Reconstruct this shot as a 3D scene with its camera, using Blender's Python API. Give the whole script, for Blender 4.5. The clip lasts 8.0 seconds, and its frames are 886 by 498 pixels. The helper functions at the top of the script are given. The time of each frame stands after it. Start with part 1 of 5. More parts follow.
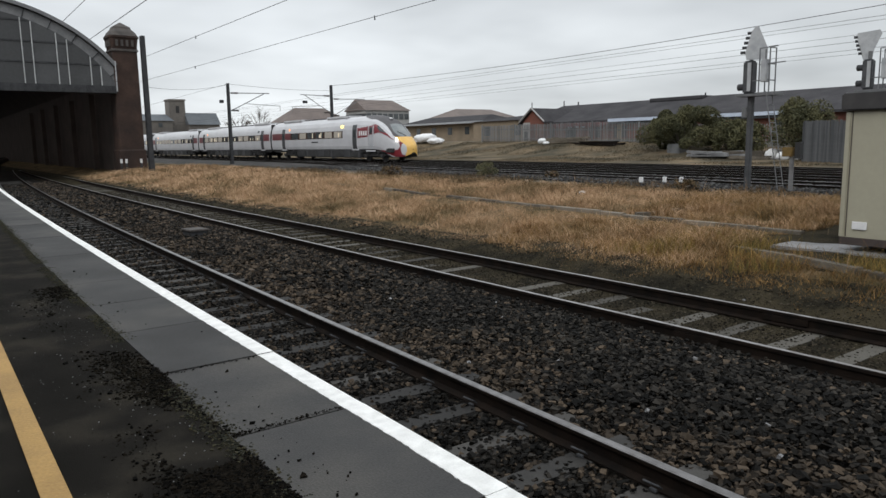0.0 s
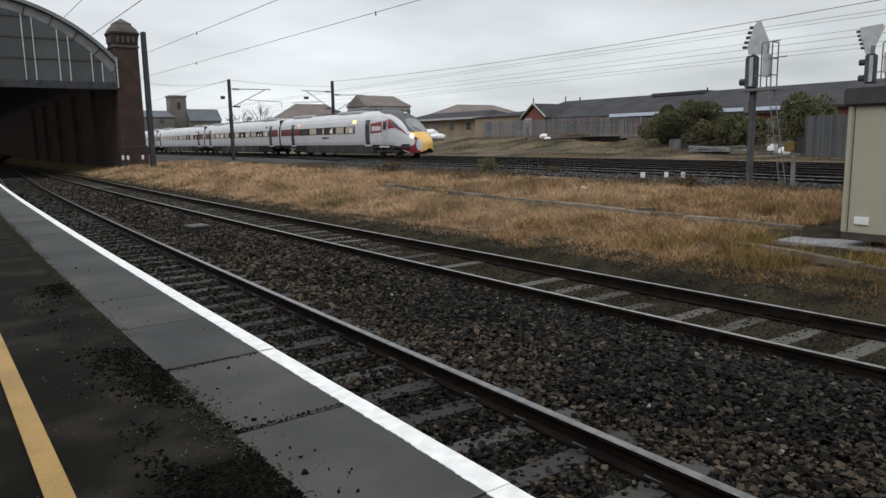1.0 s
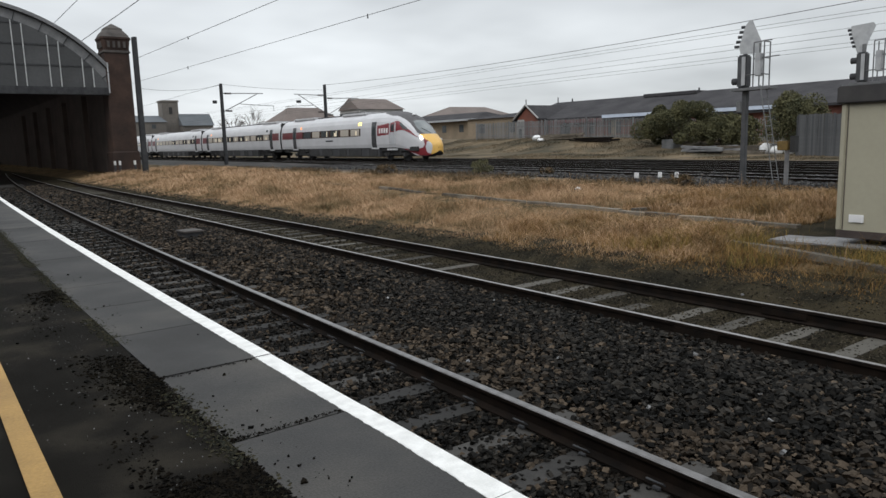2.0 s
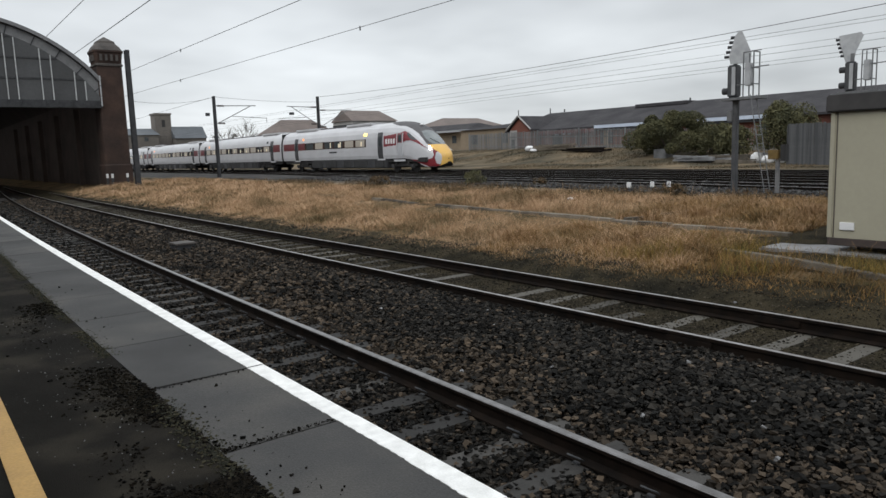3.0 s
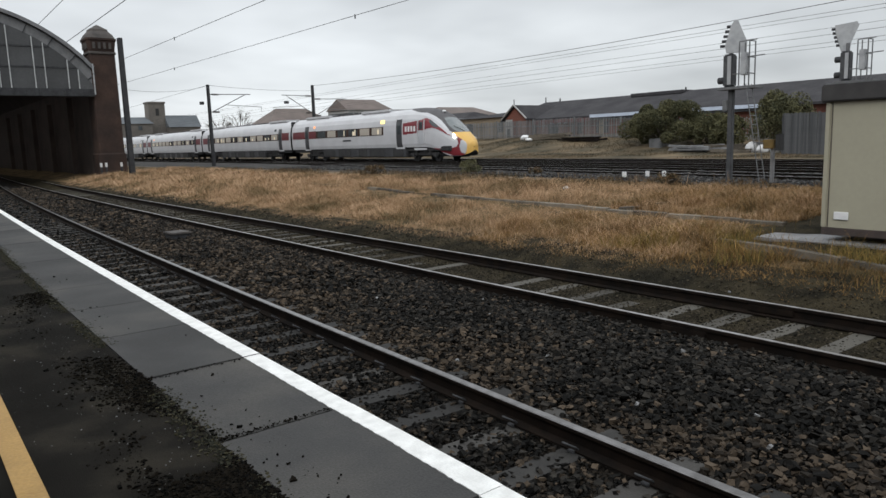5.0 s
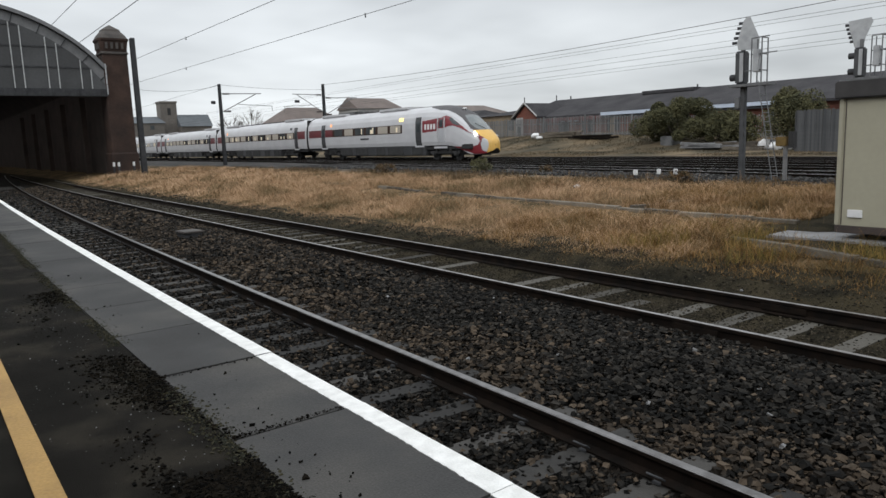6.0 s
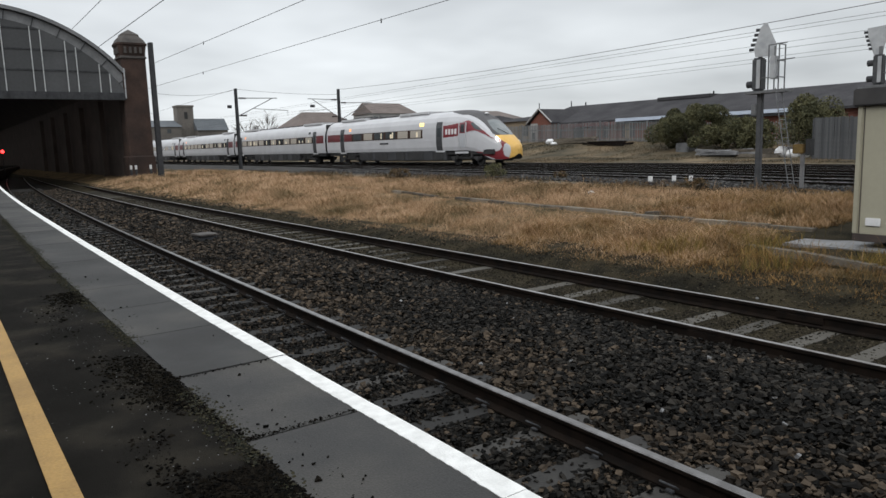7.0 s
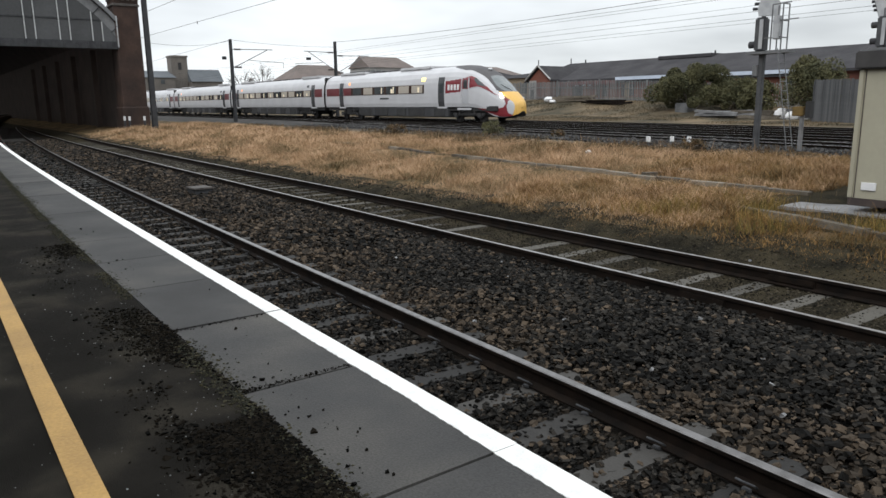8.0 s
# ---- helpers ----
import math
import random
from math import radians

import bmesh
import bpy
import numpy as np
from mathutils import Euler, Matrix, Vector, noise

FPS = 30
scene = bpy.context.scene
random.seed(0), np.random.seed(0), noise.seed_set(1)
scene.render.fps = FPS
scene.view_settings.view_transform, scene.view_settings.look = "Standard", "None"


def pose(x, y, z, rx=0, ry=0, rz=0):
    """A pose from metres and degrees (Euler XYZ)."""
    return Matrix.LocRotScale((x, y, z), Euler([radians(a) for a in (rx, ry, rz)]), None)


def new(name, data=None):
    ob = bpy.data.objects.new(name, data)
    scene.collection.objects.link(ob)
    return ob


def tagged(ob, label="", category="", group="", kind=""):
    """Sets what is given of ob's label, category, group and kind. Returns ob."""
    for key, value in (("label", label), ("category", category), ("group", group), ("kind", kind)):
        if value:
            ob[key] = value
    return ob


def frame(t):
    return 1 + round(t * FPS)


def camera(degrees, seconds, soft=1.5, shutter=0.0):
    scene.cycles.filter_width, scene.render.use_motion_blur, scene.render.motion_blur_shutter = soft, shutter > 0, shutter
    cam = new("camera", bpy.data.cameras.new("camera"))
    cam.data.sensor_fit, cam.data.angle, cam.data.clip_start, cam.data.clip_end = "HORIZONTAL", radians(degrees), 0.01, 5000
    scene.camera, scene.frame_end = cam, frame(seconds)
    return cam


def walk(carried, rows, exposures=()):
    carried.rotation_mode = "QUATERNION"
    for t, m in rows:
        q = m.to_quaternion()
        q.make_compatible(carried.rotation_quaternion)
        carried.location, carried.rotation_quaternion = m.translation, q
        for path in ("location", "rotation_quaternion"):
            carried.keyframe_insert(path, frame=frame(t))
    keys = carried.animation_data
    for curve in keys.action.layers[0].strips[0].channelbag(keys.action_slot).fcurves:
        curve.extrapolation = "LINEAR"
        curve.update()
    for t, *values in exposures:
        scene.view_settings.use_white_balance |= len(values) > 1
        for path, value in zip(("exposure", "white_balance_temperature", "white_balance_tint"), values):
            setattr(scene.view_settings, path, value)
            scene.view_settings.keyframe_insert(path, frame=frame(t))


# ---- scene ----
cam = camera(64.0, 8.0)
# seconds, tilt, roll, turn, and the small sway of the eye
VIEW = [
    (0.0, 81.531, 0.917, -36.849, -0.003, -0.033, 2.069),
    (0.5, 81.266, 1.019, -36.887, 0.001, -0.025, 2.063),
    (1.0, 81.187, 1.047, -36.732, -0.000, -0.035, 2.073),
    (2.5, 81.766, 1.931, -37.592, 0.020, 0.039, 2.057),
    (3.0, 82.240, 1.913, -37.851, 0.018, 0.010, 2.052),
    (3.5, 81.198, 1.721, -38.342, 0.017, 0.013, 2.050),
    (4.0, 81.345, 1.684, -38.748, 0.014, -0.010, 2.057),
    (5.5, 81.322, 1.955, -37.852, 0.012, 0.014, 2.053),
    (6.0, 81.268, 2.052, -37.394, 0.007, 0.003, 2.059),
    (6.5, 81.480, 2.102, -36.464, 0.003, 0.018, 2.051),
    (7.0, 81.724, 1.696, -36.253, 0.000, -0.000, 2.056),
    (7.5, 79.608, 0.993, -35.890, -0.002, 0.011, 2.054),
    (8.0, 78.265, 0.726, -36.458, -0.010, -0.011, 2.064),
]
# the clip's camera opens up a little as it tilts down at the end
EXPOSE = [(0.0, 0.06), (6.5, 0.05), (7.0, 0.06), (7.5, 0.11), (8.0, 0.33)]
walk(cam, [(t, pose(x, y, z, a, b, c)) for t, a, b, c, x, y, z in VIEW],
     exposures=EXPOSE)

# ---- light: a bright overcast sky with soft light from behind the platform ----
SUN_UP, SUN_TURN = radians(40), radians(240)
world = bpy.data.worlds.new("sky")
scene.world = world
world.use_nodes = True
wn, wl = world.node_tree.nodes, world.node_tree.links
wn.clear()
w_out = wn.new("ShaderNodeOutputWorld")
w_sky = wn.new("ShaderNodeTexSky")
w_sky.sky_type, w_sky.sun_disc = "NISHITA", False
w_sky.sun_elevation, w_sky.sun_rotation = SUN_UP, SUN_TURN
w_bg = wn.new("ShaderNodeBackground")
w_bg.inputs[1].default_value = 0.105
w_co = wn.new("ShaderNodeTexCoord")
w_sep = wn.new("ShaderNodeSeparateXYZ")
wl.new(w_co.outputs["Generated"], w_sep.inputs[0])


def wmath(op, a, b):
    n = wn.new("ShaderNodeMath")
    n.operation = op
    for k, v in enumerate((a, b)):
        if isinstance(v, (int, float)):
            n.inputs[k].default_value = v
        else:
            wl.new(v, n.inputs[k])
    return n.outputs[0]


# a flat layer of cloud seen in perspective
w_h = wmath("ADD", wmath("MAXIMUM", w_sep.outputs[2], 0.0), 0.16)
w_vec = wn.new("ShaderNodeCombineXYZ")
wl.new(wmath("DIVIDE", w_sep.outputs[0], w_h), w_vec.inputs[0])
wl.new(wmath("DIVIDE", w_sep.outputs[1], w_h), w_vec.inputs[1])
w_noise = wn.new("ShaderNodeTexNoise")
w_noise.inputs["Scale"].default_value = 0.75
w_noise.inputs["Detail"].default_value = 3.5
w_noise.inputs["Roughness"].default_value = 0.55
wl.new(w_vec.outputs[0], w_noise.inputs["Vector"])
w_ramp = wn.new("ShaderNodeValToRGB")
w_ramp.color_ramp.elements[0].position = 0.32
w_ramp.color_ramp.elements[0].color = (5.9, 6.2, 6.45, 1)
w_ramp.color_ramp.elements[1].position = 0.66
w_ramp.color_ramp.elements[1].color = (8.6, 9.0, 9.3, 1)
wl.new(w_noise.outputs["Fac"], w_ramp.inputs[0])
w_mix = wn.new("ShaderNodeMix")
w_mix.data_type = "RGBA"
w_mix.inputs["Factor"].default_value = 0.94
wl.new(w_sky.outputs[0], w_mix.inputs["A"])
wl.new(w_ramp.outputs[0], w_mix.inputs["B"])
# an overcast sky is brighter overhead than near the horizon
w_lift = wmath("ADD", wmath("MULTIPLY", wmath("MAXIMUM", wmath("SUBTRACT", w_sep.outputs[2], 0.22), 0.0), 1.15), 1.0)
# the cloud thickens to the east
w_east = wmath("SUBTRACT", 1.0, wmath("MULTIPLY", wmath("MAXIMUM", wmath("SUBTRACT", w_sep.outputs[0], 0.5), 0.0), 0.5))
w_lift = wmath("MULTIPLY", w_lift, w_east)
w_scale = wn.new("ShaderNodeVectorMath")
w_scale.operation = "SCALE"
wl.new(w_mix.outputs["Result"], w_scale.inputs[0])
wl.new(w_lift, w_scale.inputs["Scale"])
wl.new(w_scale.outputs[0], w_bg.inputs[0])
wl.new(w_bg.outputs[0], w_out.inputs[0])

sun = new("sun", bpy.data.lights.new("sun", "SUN"))
sun.data.energy, sun.data.angle, sun.data.color = 0.8, radians(35), (1.0, 0.97, 0.94)
sun.matrix_world = pose(0, 0, 30, 50, 0, -60)


# ---- materials ----
def mat(name, colour, second=None, rough=0.8, scale=4.0, fine=40.0, bump=0.3, metal=0.0, island=0.0, rand=0.0, third=None, spec=0.5, dist=0.01, pos=(0.36, 0.64), grain=0.28):
    """Two colours mixed by a broad noise, shaded by a fine one; island and rand vary pieces."""
    m = bpy.data.materials.new(name)
    m.use_nodes = True
    n, l = m.node_tree.nodes, m.node_tree.links
    b = n["Principled BSDF"]
    b.inputs["Roughness"].default_value = rough
    b.inputs["Metallic"].default_value = metal
    b.inputs["Specular IOR Level"].default_value = spec
    co = n.new("ShaderNodeTexCoord")
    big, small = n.new("ShaderNodeTexNoise"), n.new("ShaderNodeTexNoise")
    big.inputs["Scale"].default_value, big.inputs["Detail"].default_value = scale, 4.0
    small.inputs["Scale"].default_value, small.inputs["Detail"].default_value = fine, 3.0
    l.new(co.outputs["Object"], big.inputs["Vector"])
    l.new(co.outputs["Object"], small.inputs["Vector"])
    second = second or tuple(c * 0.8 for c in colour)
    ramp = n.new("ShaderNodeValToRGB")
    ramp.color_ramp.elements[0].position, ramp.color_ramp.elements[1].position = pos
    ramp.color_ramp.elements[0].color, ramp.color_ramp.elements[1].color = (*colour, 1), (*second, 1)
    if third:
        e = ramp.color_ramp.elements.new((pos[0] + pos[1]) / 2)
        e.color = (*third, 1)
    last = big.outputs["Fac"]
    if island or rand:
        src = n.new("ShaderNodeNewGeometry").outputs["Random Per Island"] if island else n.new("ShaderNodeObjectInfo").outputs["Random"]
        mx = n.new("ShaderNodeMix")
        mx.inputs["Factor"].default_value = island or rand
        l.new(last, mx.inputs["A"])
        l.new(src, mx.inputs["B"])
        last = mx.outputs["Result"]
    l.new(last, ramp.inputs[0])
    shade = n.new("ShaderNodeMix")
    shade.data_type, shade.blend_type = "RGBA", "MULTIPLY"
    shade.inputs["Factor"].default_value = 1.0
    rr = n.new("ShaderNodeMapRange")
    rr.inputs["To Min"].default_value, rr.inputs["To Max"].default_value = 1 - grain, 1 + grain
    l.new(small.outputs["Fac"], rr.inputs["Value"])
    l.new(ramp.outputs[0], shade.inputs["A"])
    l.new(rr.outputs[0], shade.inputs["B"])
    l.new(shade.outputs["Result"], b.inputs["Base Color"])
    if bump:
        bp = n.new("ShaderNodeBump")
        bp.inputs["Strength"].default_value, bp.inputs["Distance"].default_value = bump, dist
        l.new(small.outputs["Fac"], bp.inputs["Height"])
        l.new(bp.outputs[0], b.inputs["Normal"])
    return m


def glow(name, colour, power):
    m = bpy.data.materials.new(name)
    m.use_nodes = True
    b = m.node_tree.nodes["Principled BSDF"]
    b.inputs["Base Color"].default_value = (*colour, 1)
    b.inputs["Emission Color"].default_value = (*colour, 1)
    b.inputs["Emission Strength"].default_value = power
    return m


ASPHALT = mat("asphalt", (0.0082, 0.0073, 0.0057), (0.027, 0.0235, 0.0180), 0.95, 2.6, 260, 0.5, third=(0.0120, 0.0106, 0.0086), spec=0.08, grain=0.6)
COPING = mat("coping_concrete", (0.034, 0.033, 0.0325), (0.082, 0.077, 0.070), 0.75, 1.6, 120, 0.2, rand=0.2, spec=0.2, third=(0.051, 0.050, 0.049), pos=(0.30, 0.72), grain=0.45)
WHITE_LINE = mat("white_line_paint", (0.87, 0.865, 0.84), (0.72, 0.715, 0.69), 0.7, 14, 110, 0.3, grain=0.12)
YELLOW_LINE = mat("yellow_line_paint", (0.42, 0.25, 0.075), (0.33, 0.195, 0.06), 0.7, 5, 70, 0.25)
MOSS = mat("moss", (0.009, 0.010, 0.0035), (0.034, 0.029, 0.011), 0.95, 8, 60, 0.5, island=0.5)
DEBRIS = mat("debris", (0.0022, 0.0020, 0.0016), (0.0105, 0.0085, 0.0060), 0.95, 10, 60, 0.4, island=0.7, spec=0.06)
WALL_BRICK = mat("platform_brick", (0.06, 0.045, 0.04), (0.09, 0.07, 0.06), 0.9, 4, 40, 0.5)
STONE = mat("ballast_stone", (0.0050, 0.0046, 0.0040), (0.105, 0.079, 0.056), 0.75, 0.33, 60, 0.4, island=0.62, third=(0.0360, 0.0285, 0.0215), spec=0.1, pos=(0.22, 0.86))
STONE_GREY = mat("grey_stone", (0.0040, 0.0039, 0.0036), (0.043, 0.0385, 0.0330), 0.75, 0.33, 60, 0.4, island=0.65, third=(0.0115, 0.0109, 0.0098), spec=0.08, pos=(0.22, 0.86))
GRAVEL = mat("fine_gravel", (0.0075, 0.0068, 0.0050), (0.085, 0.072, 0.052), 0.9, 0.8, 60, 0.4, island=0.6, third=(0.033, 0.028, 0.020), spec=0.08, pos=(0.25, 0.85))
THATCH = mat("matted_grass", (0.19, 0.128, 0.070), (0.045, 0.036, 0.018), 0.95, 1.1, 40, 0.9, third=(0.105, 0.072, 0.037), spec=0.1, dist=0.05)
ROUGH = mat("rough_growth", (0.165, 0.125, 0.080), (0.060, 0.052, 0.036), 0.95, 0.35, 7, 0.8, third=(0.105, 0.084, 0.055), spec=0.1, dist=0.06)
OLIVE = mat("olive_grass", (0.26, 0.175, 0.055), (0.10, 0.085, 0.030), 0.9, 0.7, 4, 0.0, island=0.5, spec=0.1)
SHOULDER = mat("grey_ballast", (0.020, 0.020, 0.021), (0.115, 0.111, 0.107), 0.9, 0.8, 60, 0.4, island=0.6, third=(0.042, 0.041, 0.040), spec=0.2, pos=(0.25, 0.85))
MAIN_BED = mat("grey_ballast_bed", (0.030, 0.029, 0.028), (0.074, 0.070, 0.066), 0.95, 0.9, 22, 0.9, third=(0.045, 0.043, 0.041), dist=0.03, spec=0.15)
STONE_FAR = mat("ballast_bed", (0.0115, 0.0108, 0.0098), (0.036, 0.0310, 0.0260), 0.95, 0.9, 30, 0.9, third=(0.020, 0.0184, 0.0165), dist=0.03, spec=0.06)
SLEEPER = mat("concrete_sleeper", (0.026, 0.025, 0.024), (0.056, 0.053, 0.049), 0.85, 6, 60, 0.3, rand=0.6, spec=0.25)
SLEEPER_OLD = mat("old_sleeper", (0.034, 0.031, 0.026), (0.085, 0.079, 0.068), 0.85, 5, 50, 0.5, rand=0.6, spec=0.25)
RUST = mat("rusty_rail", (0.0060, 0.0049, 0.0042), (0.0135, 0.0092, 0.0068), 0.85, 5, 70, 0.3, spec=0.1)
POST_GREY = mat("post_paint", (0.050, 0.052, 0.056), (0.075, 0.077, 0.080), 0.7, 3, 30, 0.15, spec=0.3)
STEEL = mat("worn_rail_head", (0.22, 0.212, 0.208), (0.13, 0.124, 0.12), 0.33, 8, 90, 0.05, metal=0.9)
STEEL_DULL = mat("dull_rail_head", (0.34, 0.33, 0.33), (0.20, 0.185, 0.175), 0.42, 6, 60, 0.05, metal=0.7)
SOIL = mat("ground_soil", (0.055, 0.044, 0.030), (0.125, 0.088, 0.055), 0.95, 0.35, 9, 0.8, third=(0.055, 0.046, 0.03), dist=0.04)
DARK_SOIL = mat("cinder_soil", (0.0125, 0.0114, 0.0078), (0.040, 0.033, 0.020), 0.95, 1.8, 90, 0.8, dist=0.02, grain=0.75, spec=0.06)
GRASS = mat("dry_grass", (0.54, 0.372, 0.235), (0.110, 0.088, 0.045), 0.9, 0.62, 3, 0.0, island=0.22, third=(0.39, 0.250, 0.143), spec=0.15)
GRASS_OCHRE = mat("ochre_grass", (0.30, 0.180, 0.070), (0.085, 0.064, 0.028), 0.9, 0.8, 3, 0.0, island=0.30, third=(0.190, 0.108, 0.043), spec=0.12)
WEED = mat("dark_weeds", (0.060, 0.048, 0.027), (0.145, 0.092, 0.050), 0.9, 0.6, 5, 0.0, island=0.5, spec=0.15)
LEAF = mat("bush_leaf", (0.050, 0.053, 0.029), (0.108, 0.102, 0.050), 0.8, 0.8, 8, 0.0, island=0.28, spec=0.2)
TWIG = mat("twig", (0.05, 0.04, 0.032), (0.08, 0.065, 0.05), 0.9, 3, 30, 0.3)
BRICK_TOWER = mat("tower_brick", (0.034, 0.025, 0.022), (0.062, 0.040, 0.032), 0.9, 0.8, 14, 0.5, third=(0.046, 0.031, 0.026), spec=0.2)
STONE_CAP = mat("cap_stone", (0.055, 0.050, 0.047), (0.085, 0.075, 0.068), 0.9, 2, 20, 0.5)
DARK_STEEL = mat("dark_steel", (0.034, 0.035, 0.038), (0.052, 0.053, 0.056), 0.75, 3, 30, 0.15, spec=0.25)
GREY_STEEL = mat("grey_steel", (0.095, 0.098, 0.10), (0.14, 0.143, 0.147), 0.6, 3, 30, 0.15)
GALV = mat("galvanised_steel", (0.40, 0.41, 0.42), (0.30, 0.31, 0.32), 0.5, 4, 40, 0.1, grain=0.06)
SHED_DARK = mat("sooty_wall", (0.050, 0.038, 0.033), (0.075, 0.056, 0.048), 0.95, 0.6, 8, 0.4)
SHED_GLASS = mat("dirty_glazing", (0.040, 0.041, 0.042), (0.070, 0.072, 0.074), 0.45, 0.6, 6, 0.1, rand=0.5)
BAR_WHITE = mat("pale_glazing_bar", (0.45, 0.46, 0.46), (0.34, 0.35, 0.35), 0.7, 3, 20, 0.1)
ARCH_GREY = mat("arch_fascia", (0.13, 0.133, 0.137), (0.18, 0.182, 0.186), 0.7, 1.2, 10, 0.2)
CREAM = mat("cream_panel", (0.355, 0.335, 0.255), (0.335, 0.315, 0.24), 0.55, 1.0, 14, 0.05, grain=0.06)
BROWN_TRIM = mat("brown_trim", (0.040, 0.030, 0.027), (0.060, 0.044, 0.038), 0.6, 3, 20, 0.1, grain=0.06)
ROOF_DARK = mat("dark_roof_edge", (0.030, 0.028, 0.028), (0.045, 0.042, 0.041), 0.7, 3, 20, 0.1, grain=0.06)
CONCRETE = mat("concrete", (0.12, 0.12, 0.122), (0.21, 0.21, 0.212), 0.55, 2, 30, 0.3)
TROUGH = mat("trough_concrete", (0.060, 0.050, 0.038), (0.19, 0.162, 0.126), 0.85, 1.5, 25, 0.3, rand=0.3)
WHITE = mat("white_paint", (0.72, 0.72, 0.72), (0.62, 0.62, 0.62), 0.6, 4, 30, 0.1, grain=0.06)
BLACK = mat("black_plastic", (0.012, 0.012, 0.012), (0.02, 0.02, 0.02), 0.6, 4, 30, 0.1)
ROOF_SLATE = mat("slate_roof", (0.040, 0.039, 0.042), (0.058, 0.056, 0.059), 0.95, 0.5, 6, 0.4, spec=0.1)
RED_BRICK = mat("red_brick", (0.170, 0.062, 0.042), (0.120, 0.048, 0.036), 0.9, 0.5, 9, 0.3)
BUFF_BRICK = mat("buff_brick", (0.27, 0.21, 0.145), (0.21, 0.165, 0.115), 0.9, 0.5, 9, 0.3)
EAVES = mat("pale_eaves", (0.50, 0.56, 0.66), (0.44, 0.50, 0.60), 0.6, 1, 9, 0.1, grain=0.06)
FENCE = mat("weathered_fence", (0.055, 0.057, 0.060), (0.088, 0.090, 0.093), 0.85, 1, 14, 0.2, rand=0.5)
PALISADE = mat("galvanised_palisade", (0.115, 0.118, 0.120), (0.165, 0.167, 0.168), 0.8, 1, 14, 0.2, rand=0.6)
GREY_RENDER = mat("grey_render", (0.30, 0.30, 0.29), (0.36, 0.35, 0.34), 0.9, 0.4, 5, 0.1)
TILE_ROOF = mat("brown_tile_roof", (0.120, 0.098, 0.088), (0.155, 0.125, 0.112), 0.85, 0.4, 5, 0.2)
CHURCH = mat("church_stone", (0.110, 0.100, 0.090), (0.150, 0.135, 0.120), 0.9, 0.2, 3, 0.2)
CHURCH_ROOF = mat("church_slate", (0.085, 0.095, 0.105), (0.105, 0.115, 0.125), 0.8, 0.2, 3, 0.2)
T_WHITE = mat("train_white", (0.53, 0.53, 0.545), (0.48, 0.48, 0.495), 0.35, 0.8, 14, 0.0, grain=0.06)
T_GREY = mat("train_grey", (0.036, 0.037, 0.040), (0.050, 0.051, 0.054), 0.5, 1.2, 14, 0.05, grain=0.06)
T_UNDER = mat("train_underframe", (0.020, 0.020, 0.021), (0.034, 0.033, 0.033), 0.8, 1.5, 14, 0.2)
T_MAROON = mat("train_maroon", (0.135, 0.022, 0.026), (0.110, 0.018, 0.022), 0.4, 1, 12, 0.0, grain=0.06)
T_BAND = mat("train_window_strip", (0.045, 0.030, 0.026), (0.070, 0.045, 0.036), 0.12, 1, 12, 0.0, grain=0.06)
T_SILVER = mat("train_silver", (0.46, 0.47, 0.49), (0.42, 0.43, 0.45), 0.35, 1, 12, 0.0, grain=0.06)
T_RED = mat("train_red", (0.20, 0.022, 0.030), (0.17, 0.018, 0.025), 0.35, 1, 12, 0.0, grain=0.06)
T_YELLOW = mat("train_yellow", (0.66, 0.40, 0.10), (0.62, 0.37, 0.09), 0.4, 1, 12, 0.0, grain=0.06)
T_ROOF = mat("train_roof", (0.52, 0.52, 0.53), (0.46, 0.46, 0.47), 0.5, 1, 12, 0.0, grain=0.06)
T_CROWN = mat("train_cab_crown", (0.055, 0.052, 0.055), (0.070, 0.066, 0.069), 0.6, 1, 12, 0.0, grain=0.06)
T_GLASS = mat("train_dark_glass", (0.050, 0.058, 0.062), (0.070, 0.078, 0.082), 0.08, 1, 12, 0.0, grain=0.06)
T_SCREEN = mat("train_windscreen", (0.19, 0.205, 0.205), (0.13, 0.145, 0.15), 0.05, 1.2, 12, 0.0, grain=0.06)
LIT = glow("lit_saloon_window", (0.62, 0.54, 0.40), 0.38)
LIT_DIM = glow("dim_saloon_window", (0.26, 0.235, 0.20), 0.30)
HEADLAMP = glow("headlamp", (1.0, 0.96, 0.88), 9.0)
DISPLAY = glow("destination_display", (1.0, 0.72, 0.18), 2.2)
MARKER = glow("door_marker", (0.9, 0.35, 0.12), 1.0)
RED_LAMP = glow("red_lamp", (1.0, 0.03, 0.03), 6.0)
YELLOW_BOX = mat("yellow_box", (0.16, 0.10, 0.025), (0.11, 0.07, 0.018), 0.7, 3, 20, 0.1)
LIT_GABLE = glow("gable_lamp", (1.0, 0.85, 0.6), 3.0)


# ---- building helpers ----
def mesh_part(name, verts, faces, materials, parent=None, label="", index=None, smooth=False):
    me = bpy.data.meshes.new(name)
    me.from_pydata([tuple(v) for v in verts], [], [tuple(q) for q in faces])
    for m in (materials if isinstance(materials, (list, tuple)) else [materials]):
        me.materials.append(m)
    if index is not None:
        me.polygons.foreach_set("material_index", list(index))
    if smooth:
        me.polygons.foreach_set("use_smooth", [True] * len(me.polygons))
    me.update()
    ob = new(name, me)
    if parent is not None:
        ob.parent = parent
    if label:
        tagged(ob, label)
    return ob


